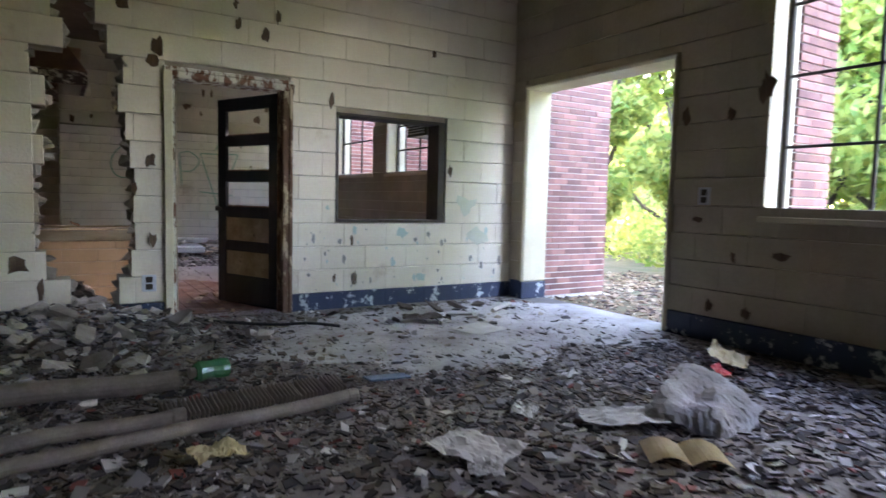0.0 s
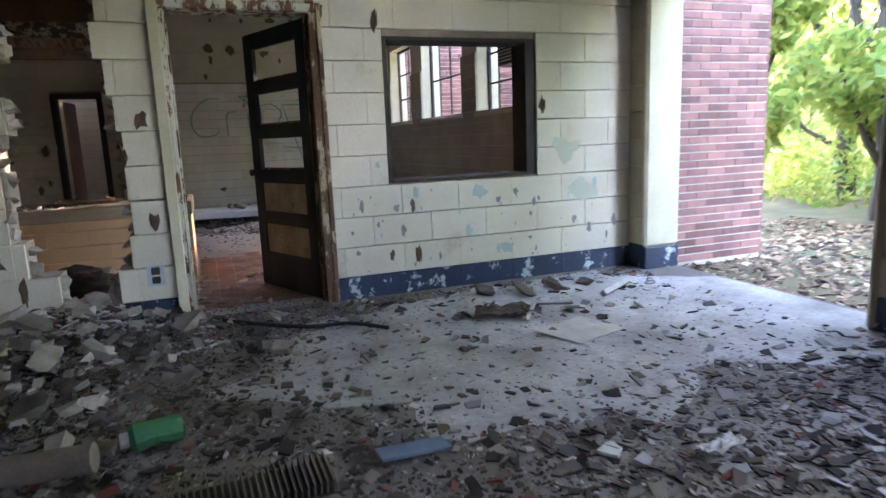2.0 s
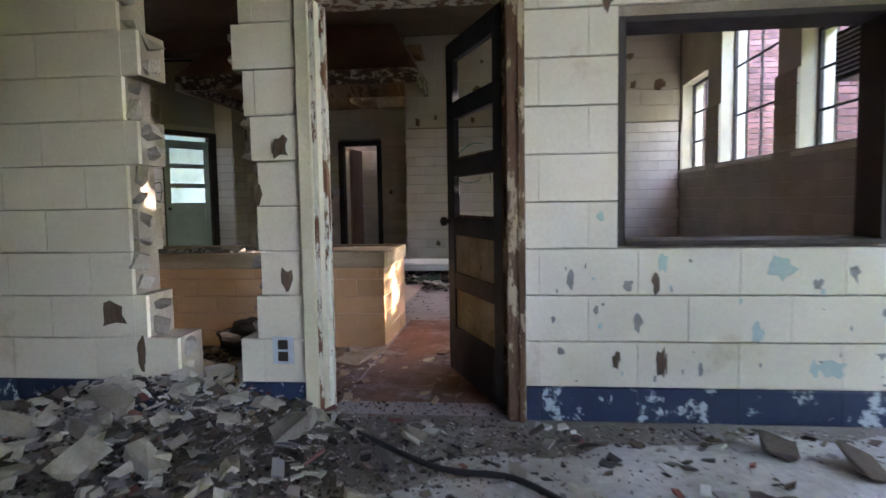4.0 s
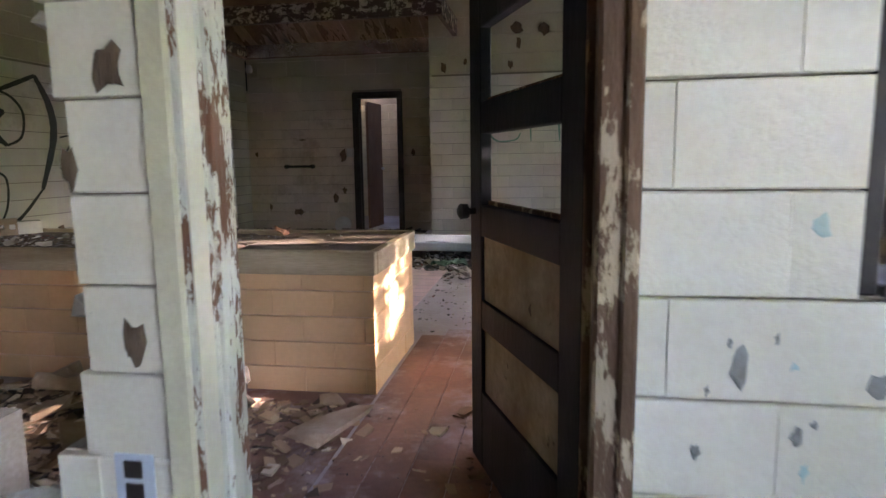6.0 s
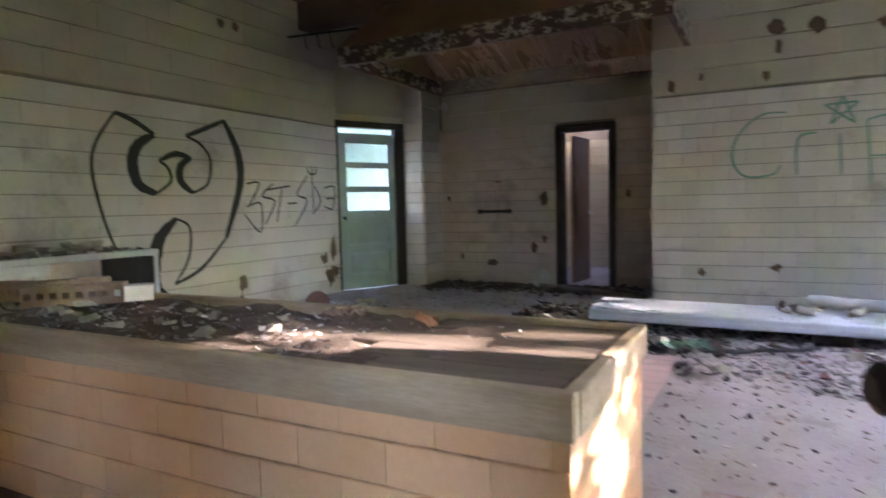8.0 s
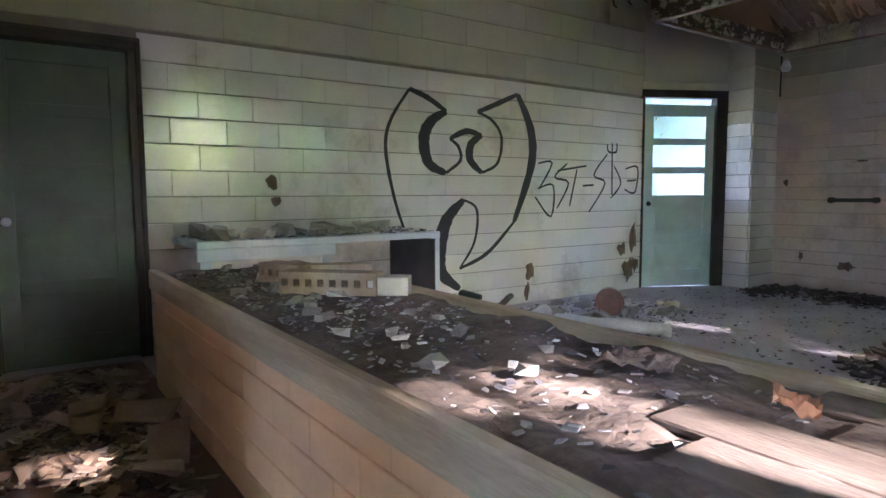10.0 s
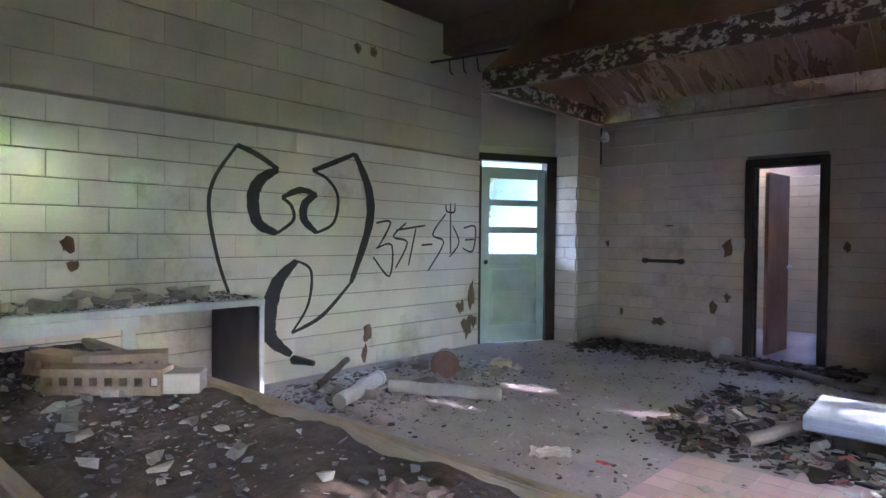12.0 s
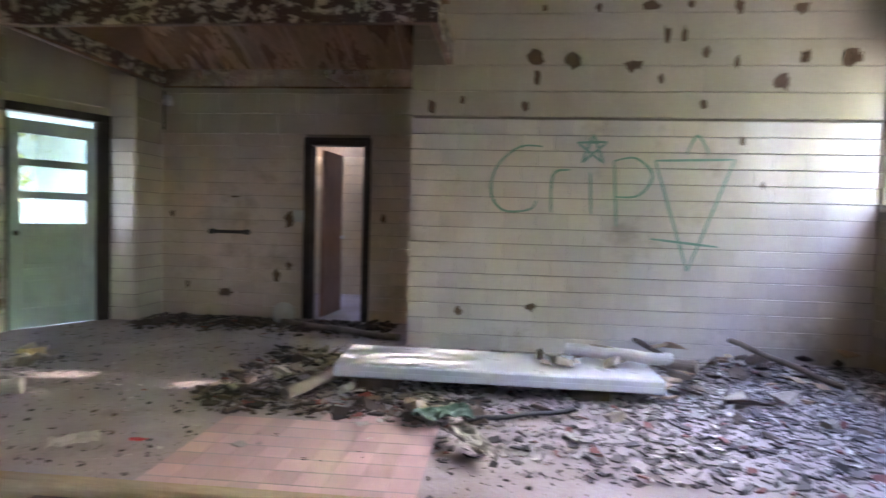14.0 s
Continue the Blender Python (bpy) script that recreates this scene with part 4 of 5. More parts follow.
for i, (u, z, w, h) in enumerate(T_PATCH + [(1.66, 2.64, .06, .1), (2.42, 2.07, .06, .11), (-.2, .38, .09, .1), (.51, .44, .1, .1), (2.62, 1.66, .05, .08)]):
    patch(wall_t, on_tiled, u, z, w, h, 80 + i)
for i, (u, z, w, h) in enumerate([(-2.39, 1.21, .13, .24), (-1.22, 1.26, .08, .12), (-2.54, .53, .11, .16), (-3.69, .39, .07, .13), (-2.39, .66, .09, .11), (-3.2, .3, .2, .13), (-3.09, 1.49, .14, .03), (-3.9, 1.27, .07, .1)]):
    patch(wall_b, on_back, u, z, w, h, 120 + i)
for i, (u, z, w, h) in enumerate([(5.08, 3.2, .12, .12), (5.29, 3.21, .13, .12), (2.5, 1.24, .1, .16), (2.53, 1.1, .08, .1), (5.24, .32, .16, .2), (5.2, .14, .08, .2), (6.82, .25, .22, .3), (6.9, .62, .14, .36), (6.7, .48, .16, .2), (6.95, .3, .16, .22)]):
    patch(wall_w, on_west, u, z, w, h, 140 + i)


# ---- fixtures ----
def outlet(m, label):
    o = thing("wall_outlet", label, "outlet", m)
    box_part("plate", (-0.055, 0, -0.07), (0.055, 0.006, 0.07), M_STEEL, o, 0.002)
    for z in (-0.03, 0.03):
        box_part("socket", (-0.026, 0.006, z - 0.024), (0.026, 0.012, z + 0.024), M_DARKWOOD, o, 0.003)
    return o


def facing(p, along, out):
    return Matrix.Translation(p) @ Matrix((Vector(along), Vector(out), Vector((0, 0, 1)))).transposed().to_4x4()


outlet(facing((-0.139, 0.001, 0.337), (1, 0, 0), (0, -1, 0)), "old wall outlet with a dark twin socket")
outlet(facing((RX + 0.001, -2.5, 1.17), (0, 1, 0), (-1, 0, 0)), "old switch plate on the cream block wall")
bar = thing("towel_rail", "black metal rail screwed to the tiled wall", "rail")
bm = bmesh.new()
tube(bm, [(-3.39, BY - 0.05, 1.056), (-2.9, BY - 0.05, 1.056)], 0.022, 10)
part("rod", bm, M_CABLE, bar)
for x in (-3.37, -2.92):
    bm = bmesh.new()
    tube(bm, [(x, BY + 0.002, 1.056), (x, BY - 0.055, 1.056)], 0.035, 10)
    part("bracket", bm, M_CABLE, bar)
stub = thing("pipe_stub", "grey pipe end sticking out of the tiled wall", "pipe")
bm = bmesh.new()
tube(bm, [(LX - 0.01, 4.36, 0.18), (LX + 0.1, 4.38, 0.18), (LX + 0.22, 4.42, 0.17)], lambda u: 0.045 - 0.02 * u, 10)
part("pipe", bm, M_STEELDARK, stub)
sw = thing("wall_box", "white electrical box beside the narrow doorway", "electrical box")
box_part("box", (-2.32, BY - 0.05, 1.2), (-2.2, BY + 0.002, 1.34), M_WHITEPIPE, sw, 0.005)
rail = thing("ceiling_rod", "thin metal rod and hooks on the upper wall", "rod")
bm = bmesh.new()
tube(bm, [(LX - 0.002, 6.15, 3.28), (LX + 0.9, 6.5, 3.34)], 0.016, 8)
part("rod", bm, M_CABLE, rail)
for k in range(3):
    bm = bmesh.new()
    tube(bm, [(LX + 0.2 + 0.15 * k, 6.23 + 0.06 * k, 3.29), (LX + 0.22 + 0.15 * k, 6.23 + 0.06 * k, 3.15), (LX + 0.25 + 0.15 * k, 6.24 + 0.06 * k, 3.12)], 0.008, 6)
    part("hook", bm, M_CABLE, rail)
cd = thing("conduit", "thin conduit running up the corner to a lamp holder", "conduit")
bm = bmesh.new()
tube(bm, [(-4.0, 8.54, 2.3), (-4.0, 8.54, 2.78)], 0.012, 8)
part("pipe", bm, M_CABLE, cd)
bm = bmesh.new()
tube(bm, [(-3.9, 8.45, 2.7), (-3.9, 8.45, 2.62), (-3.9, 8.45, 2.58)], lambda u: (0.035, 0.06, 0.045)[round(u * 2)], 12)
part("lamp_holder", bm, M_WHITEPIPE, cd)


# ---- rubble ----
def chunk_mesh(name, seed, mat, flat=0.6, blocky=True):
    rng = random.Random(seed)
    bm = bmesh.new()
    for _ in range(16):
        v = Vector((rng.uniform(-1, 1), rng.uniform(-0.75, 0.75), rng.uniform(-flat, flat)))
        if blocky:
            v = Vector([math.copysign(abs(c) ** 0.45, c) * s for c, s in zip(v, (1, 0.85, flat))])
        bm.verts.new(v * 0.5)
    r = bmesh.ops.convex_hull(bm, input=bm.verts)
    bmesh.ops.delete(bm, geom=list({g for g in r["geom_interior"] + r["geom_unused"] if isinstance(g, bmesh.types.BMVert)}), context="VERTS")
    return to_mesh(name, bm, mat)


M_CHUNK = material("broken_block_faces", (0.5, 0.46, 0.4), 0.9, (0.22, 0.18, 0.13), 0.5, 6, 60, 0.6, vary=0.35)
CHUNKS = [chunk_mesh("chunk", 300 + k, M_CHUNK, 0.45 + 0.1 * (k % 5)) for k in range(10)]
BUFFS = [chunk_mesh("chunk", 400 + k, M_BUFFRUB, 0.3 + 0.07 * (k % 5)) for k in range(6)]
DARKS = [chunk_mesh("chunk", 500 + k, M_RUBBLEDARK, 0.35 + 0.07 * (k % 4)) for k in range(5)]


def lay(mesh, name, label, group, x, y, z, size, rng, tilt=25):
    ob = tagged(new(name, mesh), label, "rubble", group)
    ob.matrix_world = pose(x, y, z, rng.uniform(-tilt, tilt), rng.uniform(-tilt, tilt), rng.uniform(0, 360)) @ Matrix.Diagonal((size * rng.uniform(0.8, 1.4), size, size * rng.uniform(0.6, 1.0), 1))
    return ob


rng = random.Random(11)


def heap(x, y):
    """Height of the rubble heap under the hole in wall A."""
    return 0.2 * math.exp(-((x + 0.75) / 0.75) ** 2 - ((y + 0.1) / 0.75) ** 2)


for k in range(190):
    x, y = rng.gauss(-0.8, 0.62), -abs(rng.gauss(0, 0.75)) + rng.uniform(0, 0.5)
    if y > -0.1 and not -0.66 < x < -0.4:
        y = rng.uniform(-1.4, -0.15)
    s = rng.choice((0.04, 0.06, 0.08, 0.1, 0.13))
    lay(rng.choice(CHUNKS + CHUNKS + DARKS), "broken_block", "broken piece of cream block in a rubble heap", "rubble by the hole", x, y, heap(x, y) + s * 0.18, s, rng, 35)
for x, y, s in ((-0.59, -1.37, .26), (-.4, -.8, .24), (-.64, -.85, .26), (.04, -.42, .26), (-1.13, -.6, .3), (-.86, -1.04, .3), (-.75, -.45, .26), (-1.3, -1.2, .25), (-.25, -1.9, .16), (-.7, -2.2, .2), (-1.2, -1.7, .22)):
    lay(CHUNKS[int(s * 100) % 10], "broken_block", "large broken corner of a cream block", "rubble by the hole", x, y, heap(x, y) + s * 0.16, s * 0.72, rng, 30)
for k in range(90):
    x, y = rng.uniform(-4.2, 0.0), rng.uniform(0.25, 1.4)
    if x > -0.25 and y < 0.9:
        continue
    s = rng.choice((0.08, 0.12, 0.18, 0.24))
    lay(rng.choice(BUFFS), "broken_tile", "broken buff tile lying before the counter", "rubble before the counter", x, y, s * 0.16 + 0.06 * (x < -1.5), s, rng, 25)
lay(BUFFS[1], "broken_tile", "large broken buff tile at the counter corner", "rubble before the counter", 0.03, 1.0, 0.07, 0.3, rng, 10)
for k in range(70):
    x, y = rng.uniform(-0.6, 3.3), rng.uniform(4.9, 7.1)
    if -1.0 < x < 1.5 and 5.4 < y < 6.2:
        y += 0.8
    s = rng.choice((0.06, 0.09, 0.13, 0.18))
    lay(rng.choice(CHUNKS + DARKS), "rubble_piece", "dusty piece of rubble on the kitchen floor", "kitchen rubble", x, y, s * 0.18, s, rng)
for k in range(45):
    x, y = rng.uniform(-3.9, -1.2), rng.uniform(7.7, 8.45)
    s = rng.choice((0.06, 0.1, 0.16))
    lay(rng.choice(DARKS), "rubble_piece", "dark rubble along the alcove wall", "alcove rubble", x, y, s * 0.2, s, rng)
for k in range(28):
    x, y = rng.gauss(-4.0, 0.3), rng.uniform(4.1, 6.1)
    s = rng.choice((0.06, 0.1, 0.15))
    lay(rng.choice(CHUNKS), "rubble_piece", "pale rubble along the tiled wall", "wall rubble", max(x, LX + 0.1), y, s * 0.2, s, rng)
# on the counter and on the steel table
for k in range(60):
    x, y = rng.uniform(-3.9, -0.9), rng.uniform(1.56, 2.1)
    if rng.random() < 0.4:
        x = rng.uniform(-3.6, -2.2)
    s = rng.choice((0.025, 0.04, 0.05, 0.08))
    lay(rng.choice(CHUNKS), "plaster_lump", "lump of plaster on the dirty counter", "lumps on the counter", x, y, CZ - 0.02 + s * 0.2, s, rng, 12)
for k in range(40):
    x, y = rng.uniform(LX + 0.12, TX - 0.12), rng.uniform(1.85, 3.4)
    s = rng.choice((0.06, 0.1, 0.16, 0.2))
    lay(rng.choice(CHUNKS), "plaster_lump", "lump of plaster on the steel table", "lumps on the table", x, y, TZ + s * 0.18, s, rng, 12)


def hollow_tile(m, length, label):
    """A hollow structural tile with a row of keyed holes through its face."""
    h = thing("hollow_tile", label, "hollow brick", m, "hollow tiles")
    n, hh, d = int(length / 0.055), 0.1, 0.12
    gaps = [((k + 0.5) * length / n - 0.015, (k + 0.5) * length / n + 0.015, 0.035, 0.068) for k in range(n)]
    core = slab_with_gaps("body", (0, 0, 0), (1, 0, 0), (0, -1, 0), length, 0, hh, d, gaps, M_BUFFRUB, "")
    core.parent = h
    del core["kind"]
    return h


def clean(ob):
    for o in ob.children:
        for key in ("category", "kind"):
            if key in o:
                del o[key]


for m, le in ((pose(-2.75, 1.78, CZ - 0.012, 0, 0, 43), 0.46), (pose(-3.2, 1.84, CZ - 0.012, 0, 0, 20), 0.3), (pose(-2.9, 2.0, CZ - 0.012, 0, 0, 60), 0.3)):
    clean(hollow_tile(m, le, "cream hollow tile with a row of holes"))
tb = thing("plain_tile", "white glazed tile lying on the counter", "tile", pose(-2.47, 2.06, CZ - 0.012, 0, 0, 50))
box_part("body", (0, 0, 0), (0.2, 0.12, 0.08), M_GLAZE, tb, 0.004)


# ---- fine litter ----
def litter_material(name, colours):
    m = bpy.data.materials.new(name)
    m.use_nodes = True
    n, li = m.node_tree.nodes, m.node_tree.links
    geo = n.new("ShaderNodeNewGeometry")
    r = n.new("ShaderNodeValToRGB")
    r.color_ramp.interpolation = "CONSTANT"
    for i, (at, c) in enumerate(colours):
        e = r.color_ramp.elements[i] if i < 2 else r.color_ramp.elements.new(at)
        e.position, e.color = at, (*c, 1)
    li.new(geo.outputs["Random Per Island"], r.inputs[0])
    b = n["Principled BSDF"]
    b.inputs["Roughness"].default_value = 0.75
    li.new(r.outputs[0], b.inputs["Base Color"])
    return m


L_DARK = litter_material("brown_litter", [(0, (0.02, 0.014, 0.011)), (0.3, (0.05, 0.035, 0.025)), (0.55, (0.1, 0.07, 0.048)), (0.72, (0.17, 0.13, 0.095)), (0.85, (0.3, 0.25, 0.2)), (0.95, (0.48, 0.44, 0.38)), (0.98, (0.24, 0.07, 0.05))])
L_GREY = litter_material("grey_litter", [(0, (0.05, 0.045, 0.045)), (0.2, (0.14, 0.12, 0.12)), (0.45, (0.26, 0.24, 0.23)), (0.7, (0.4, 0.37, 0.35)), (0.88, (0.58, 0.55, 0.5)), (0.97, (0.2, 0.08, 0.07))])
L_BUFF = litter_material("buff_litter", [(0, (0.08, 0.05, 0.035)), (0.2, (0.22, 0.14, 0.09)), (0.5, (0.36, 0.24, 0.15)), (0.75, (0.5, 0.36, 0.23)), (0.95, (0.6, 0.5, 0.38))])


def litter(name, label, count, seed, where, lo, hi, mat, lift=0.0, thin=0.25):
    """Loose chips: small skewed slabs strewn by where(rng, n) -> x, y, z."""
    r = np.random.default_rng(seed)
    c = where(r, count)
    n = len(c)
    s = lo * (hi / lo) ** r.random(n) ** 1.6
    a = r.uniform(0, math.tau, n)
    u = np.stack([np.cos(a), np.sin(a), r.normal(0, 0.25, n)], 1) * s[:, None]
    v = np.stack([-np.sin(a), np.cos(a), r.normal(0, 0.25, n)], 1) * (s * r.uniform(0.3, 0.8, n))[:, None]
    w = np.stack([r.normal(0, 0.1, n), r.normal(0, 0.1, n), np.ones(n)], 1) * (s * thin)[:, None]
    c = c + np.array((0, 0, 1)) * (s * 0.25 + lift)[:, None]
    k = r.uniform(0.5, 1.0, (n, 4, 1))
    top = np.stack([c - u - v * k[:, 0], c + u * k[:, 1] - v, c + u * k[:, 2] + v, c - u * k[:, 3] + v], 1)
    vs = np.concatenate([top + w[:, None] * 0.5, top - w[:, None] * 0.5], 1).reshape(-1, 3)
    f = np.array([(0, 1, 2, 3), (7, 6, 5, 4), (0, 4, 5, 1), (1, 5, 6, 2), (2, 6, 7, 3), (3, 7, 4, 0)])
    fs = (np.arange(n)[:, None, None] * 8 + f).reshape(-1, 4)
    me = bpy.data.meshes.new(name)
    me.from_pydata(vs.tolist(), [], fs.tolist())
    me.materials.append(mat)
    return tagged(new(name, me), label, "litter", kind="stuff")


def in_box(x0, x1, y0, y1, keep=None, z=None):
    def f(r, n):
        p = np.stack([r.uniform(x0, x1, n), r.uniform(y0, y1, n), np.zeros(n)], 1)
        if keep is not None:
            p = p[r.random(n) < keep(p[:, 0], p[:, 1])]
        if z is not None:
            p[:, 2] = z(p[:, 0], p[:, 1])
        return p
    return f


def entry_keep(x, y):
    bare = np.exp(-((x - 1.9 - 0.35 * (y + 1.5)) / 0.75) ** 2 - ((y + 1.3) / 0.75) ** 2) + 0.75 * np.exp(-((x - 3.4) / 1.0) ** 2 - ((y + 1.3) / 0.9) ** 2)
    grit = 0.55 * np.clip((x + 0.3) / 0.8, 0, 1) * np.clip((y + 3.3) / 1.2, 0, 1)
    return np.clip(1.0 - 0.9 * bare - grit, 0.1, 1)


def heap_np(x, y):
    return 0.2 * np.exp(-((x + 0.75) / 0.75) ** 2 - ((y + 0.1) / 0.75) ** 2)


litter("floor_litter", "brown crumbled plaster, leaves and chips on the floor", 30000, 1, in_box(-3.6, 3.6, -5.6, -0.06, lambda x, y: entry_keep(x, y) * np.clip(0.35 - y * 0.2, 0.3, 1), heap_np), 0.010, 0.038, L_DARK)
litter("floor_litter", "fine grey grit on the floor", 34000, 2, in_box(-2.2, 3.6, -3.4, -0.06, lambda x, y: 0.35 + 0.65 * entry_keep(x, y), heap_np), 0.003, 0.012, L_GREY)
litter("floor_litter", "fine dark grit on the floor", 26000, 22, in_box(-2.2, 3.6, -3.4, -0.06, lambda x, y: 0.3 + 0.7 * entry_keep(x, y), heap_np), 0.004, 0.013, L_DARK)
litter("floor_litter", "pale plaster flakes scattered on the floor", 5500, 3, in_box(-3.0, 3.5, -5.2, -0.1, lambda x, y: 0.25 + 0.75 * entry_keep(x, y), heap_np), 0.008, 0.05, L_GREY)
litter("heap_litter", "crumbs of broken block in the heap", 3000, 4, in_box(-2.4, 0.2, -2.0, 0.0, lambda x, y: np.clip(heap_np(x, y) * 6, 0.05, 1), heap_np), 0.012, 0.05, L_GREY)
litter("kitchen_litter", "rubble and chips on the kitchen floor", 16000, 5, in_box(-1.2, 3.6, 4.2, 7.2, lambda x, y: np.clip(0.1 + 0.55 * (x + 0.6) / 2 + (y - 5.0) * 0.25, 0.04, 1)), 0.010, 0.045, L_GREY)
litter("kitchen_litter", "dark chips strewn about the kitchen floor", 5000, 6, in_box(-4.6, 1.0, 2.6, 8.0, lambda x, y: np.where((x > -1.4) & (y < 5.0) & (x < -0.1), 0.04, 0.4)), 0.005, 0.02, L_DARK)
litter("alcove_litter", "dark litter along the alcove wall", 5000, 7, in_box(-4.0, -1.0, 7.5, 8.52, lambda x, y: np.clip((y - 7.6) * 1.5, 0.05, 1)), 0.010, 0.05, L_DARK)
litter("wall_litter", "pale crumbs along the tiled wall", 2500, 8, in_box(-4.7, -2.9, 3.4, 6.3, lambda x, y: np.clip((-3.0 - x) * 0.8, 0.1, 1)), 0.008, 0.035, L_GREY)
litter("counter_foot_litter", "buff crumbs and dirt before the counter", 14000, 9, in_box(-4.6, 0.7, 0.2, 1.34, lambda x, y: np.clip(0.12 - (x - 0.1) * 0.8, 0.04, 1)), 0.010, 0.05, L_BUFF)
litter("counter_litter", "crumbs on the counter dirt", 2500, 10, in_box(CX0 + 0.1, CX1 - 0.1, CY0 + 0.08, CY1 - 0.08, lambda x, y: np.clip(0.2 - x * 0.3, 0.1, 1), lambda x, y: x * 0 + CZ - 0.025), 0.004, 0.018, L_GREY)
litter("table_litter", "crumbs on the steel table", 1200, 11, in_box(LX + 0.05, TX - 0.03, TY0 + 0.05, TY1 - 0.03, None, lambda x, y: x * 0 + TZ), 0.008, 0.03, L_GREY)
litter("threshold_litter", "grit on the kitchen doorway floor", 1800, 12, in_box(0.1, 0.95, -0.1, 1.3), 0.003, 0.012, L_DARK)
litter("outside_litter", "dry leaves outside the entry", 6000, 13, in_box(4.0, 7.5, -4.0, 1.5), 0.015, 0.05, L_BUFF, -0.04)


bm = bmesh.new()
ring = []
for k in range(64):
    a = math.tau * k / 64
    r = 1 + 0.4 * noise.fractal(Vector((math.cos(a) * 1.6, math.sin(a) * 1.6, 4.0)), 0.7, 2.0, 5)
    ring.append((min(2.25 + 2.0 * r * math.cos(a), RX + 0.3), max(min(-1.3 + 1.3 * r * math.sin(a), -0.05), -2.9)))
mid = [bm.verts.new((2.25 + (x - 2.25) * 0.93, -1.3 + (y + 1.3) * 0.93, 0.005)) for x, y in ring]
low = [bm.verts.new((x, y, 0.0005)) for x, y in ring]
bm.faces.new(mid)
for k in range(64):
    bm.faces.new((low[k], low[(k + 1) % 64], mid[(k + 1) % 64], mid[k]))
tagged(part("floor_bare", bm, M_DUST), "bare pale dusty concrete between the litter", "floor", kind="structure")

# ---- pipes, papers and other loose things in the entry room ----
def loose_pipe(name, label, a, b, radius, mat, collar=True):
    t = thing(name, label, "pipe")
    a, b = Vector(a), Vector(b)
    bm = bmesh.new()
    pts = [a.lerp(b, k / 8) + Vector((0, 0, 0.006 * math.sin(k * 1.7))) for k in range(9)]
    tube(bm, pts, radius, 14)
    part("tube", bm, mat, t)
    if collar:
        bm = bmesh.new()
        d = (b - a).normalized()
        tube(bm, [b - d * 0.06, b - d * 0.05, b - d * 0.005, b + d * 0.004], lambda u: radius * (1.02, 1.16, 1.16, 1.05)[round(u * 3)], 14)
        part("collar", bm, mat, t)
    return t


loose_pipe("long_pipe", "long dusty brown pipe lying in the litter", (-1.6, -3.0, 0.06), (0.52, -2.73, 0.06), 0.032, M_PIPE)
loose_pipe("long_pipe", "thick tan cardboard tube lying in the litter", (-1.7, -1.9, 0.07), (-0.24, -2.08, 0.07), 0.055, M_PIPE, False)
loose_pipe("long_pipe", "dusty pipe lying beside the metal grille", (-1.4, -2.64, 0.05), (-0.3, -2.62, 0.05), 0.035, M_PIPE)
gr = thing("finned_grille", "dark finned heater element lying on the floor", "heater grille", pose(-0.4, -2.56, 0.05, 12, 0, 4))
box_part("tray", (0, -0.09, -0.03), (0.95, 0.09, -0.015), M_IRON, gr, 0.003)
for k in range(44):
    box_part("fin", (0.01 + k * 0.0213, -0.08, -0.015), (0.016 + k * 0.0213, 0.08, 0.03 - 0.012 * (k % 7 == 3)), M_PIPE, gr, 0)


def sheet(name, label, m, w, h, mat, seed, rough=0.02, n=14, category="paper", curl=0.0, freq=3.0):
    bm = bmesh.new()
    o = Vector((seed * 3.1, 0, 0))
    def z(i, k):
        x, y = i / n - 0.5, k / n - 0.5
        return rough * (1 + noise.fractal(Vector((x * freq, y * freq, seed)) + o, 0.7, 2.0, 4 if freq > 2 else 2)) + curl * (x * x + y * y)
    rag = lambda i, k: 0.04 * noise.noise(Vector((i * 0.9, k * 0.9, seed * 1.7)))
    g = [[[bm.verts.new(((i / n - 0.5 + rag(i, k)) * w, (k / n - 0.5 + rag(k, i)) * h, z(i, k) + s)) for s in (0.0, 0.0016)] for k in range(n + 1)] for i in range(n + 1)]
    for i in range(n):
        for k in range(n):
            for s in (0, 1):
                bm.faces.new((g[i][k][s], g[i + 1][k][s], g[i + 1][k + 1][s], g[i][k + 1][s]))
    ring = [(i, 0) for i in range(n)] + [(n, k) for k in range(n)] + [(i, n) for i in range(n, 0, -1)] + [(0, k) for k in range(n, 0, -1)]
    for (a, b), (c, d) in zip(ring, ring[1:] + ring[:1]):
        bm.faces.new((g[a][b][0], g[c][d][0], g[c][d][1], g[a][b][1]))
    ob = tagged(part(name, bm, mat), label, category)
    ob.matrix_world = m
    return ob


sheet("paper_sheet", "crumpled white printed paper on the litter", pose(0.72, -3.55, 0.015, 0, 0, 25), 0.28, 0.36, M_PAPER, 1)
sheet("paper_sheet", "torn piece of pale paper", pose(1.2, -3.28, 0.015, 0, 0, 40), 0.16, 0.13, M_PAPER, 2)
sheet("paper_sheet", "pale torn paper beside the yellow booklet", pose(1.55, -3.6, 0.02, 6, 0, -30), 0.42, 0.18, M_PAPER, 3, 0.03)
sheet("paper_sheet", "torn paper scrap on the litter", pose(1.88, -2.88, 0.015, 0, 0, 10), 0.2, 0.07, M_PAPER, 4)
sheet("paper_sheet", "torn paper scrap near the pipes", pose(-0.26, -3.1, 0.02, 0, 0, 10), 0.2, 0.16, M_YPAPER, 5, 0.03)
sheet("paper_sheet", "small torn paper scrap", pose(0.62, -3.75, 0.015, 0, 0, 60), 0.12, 0.14, M_PAPER, 6)
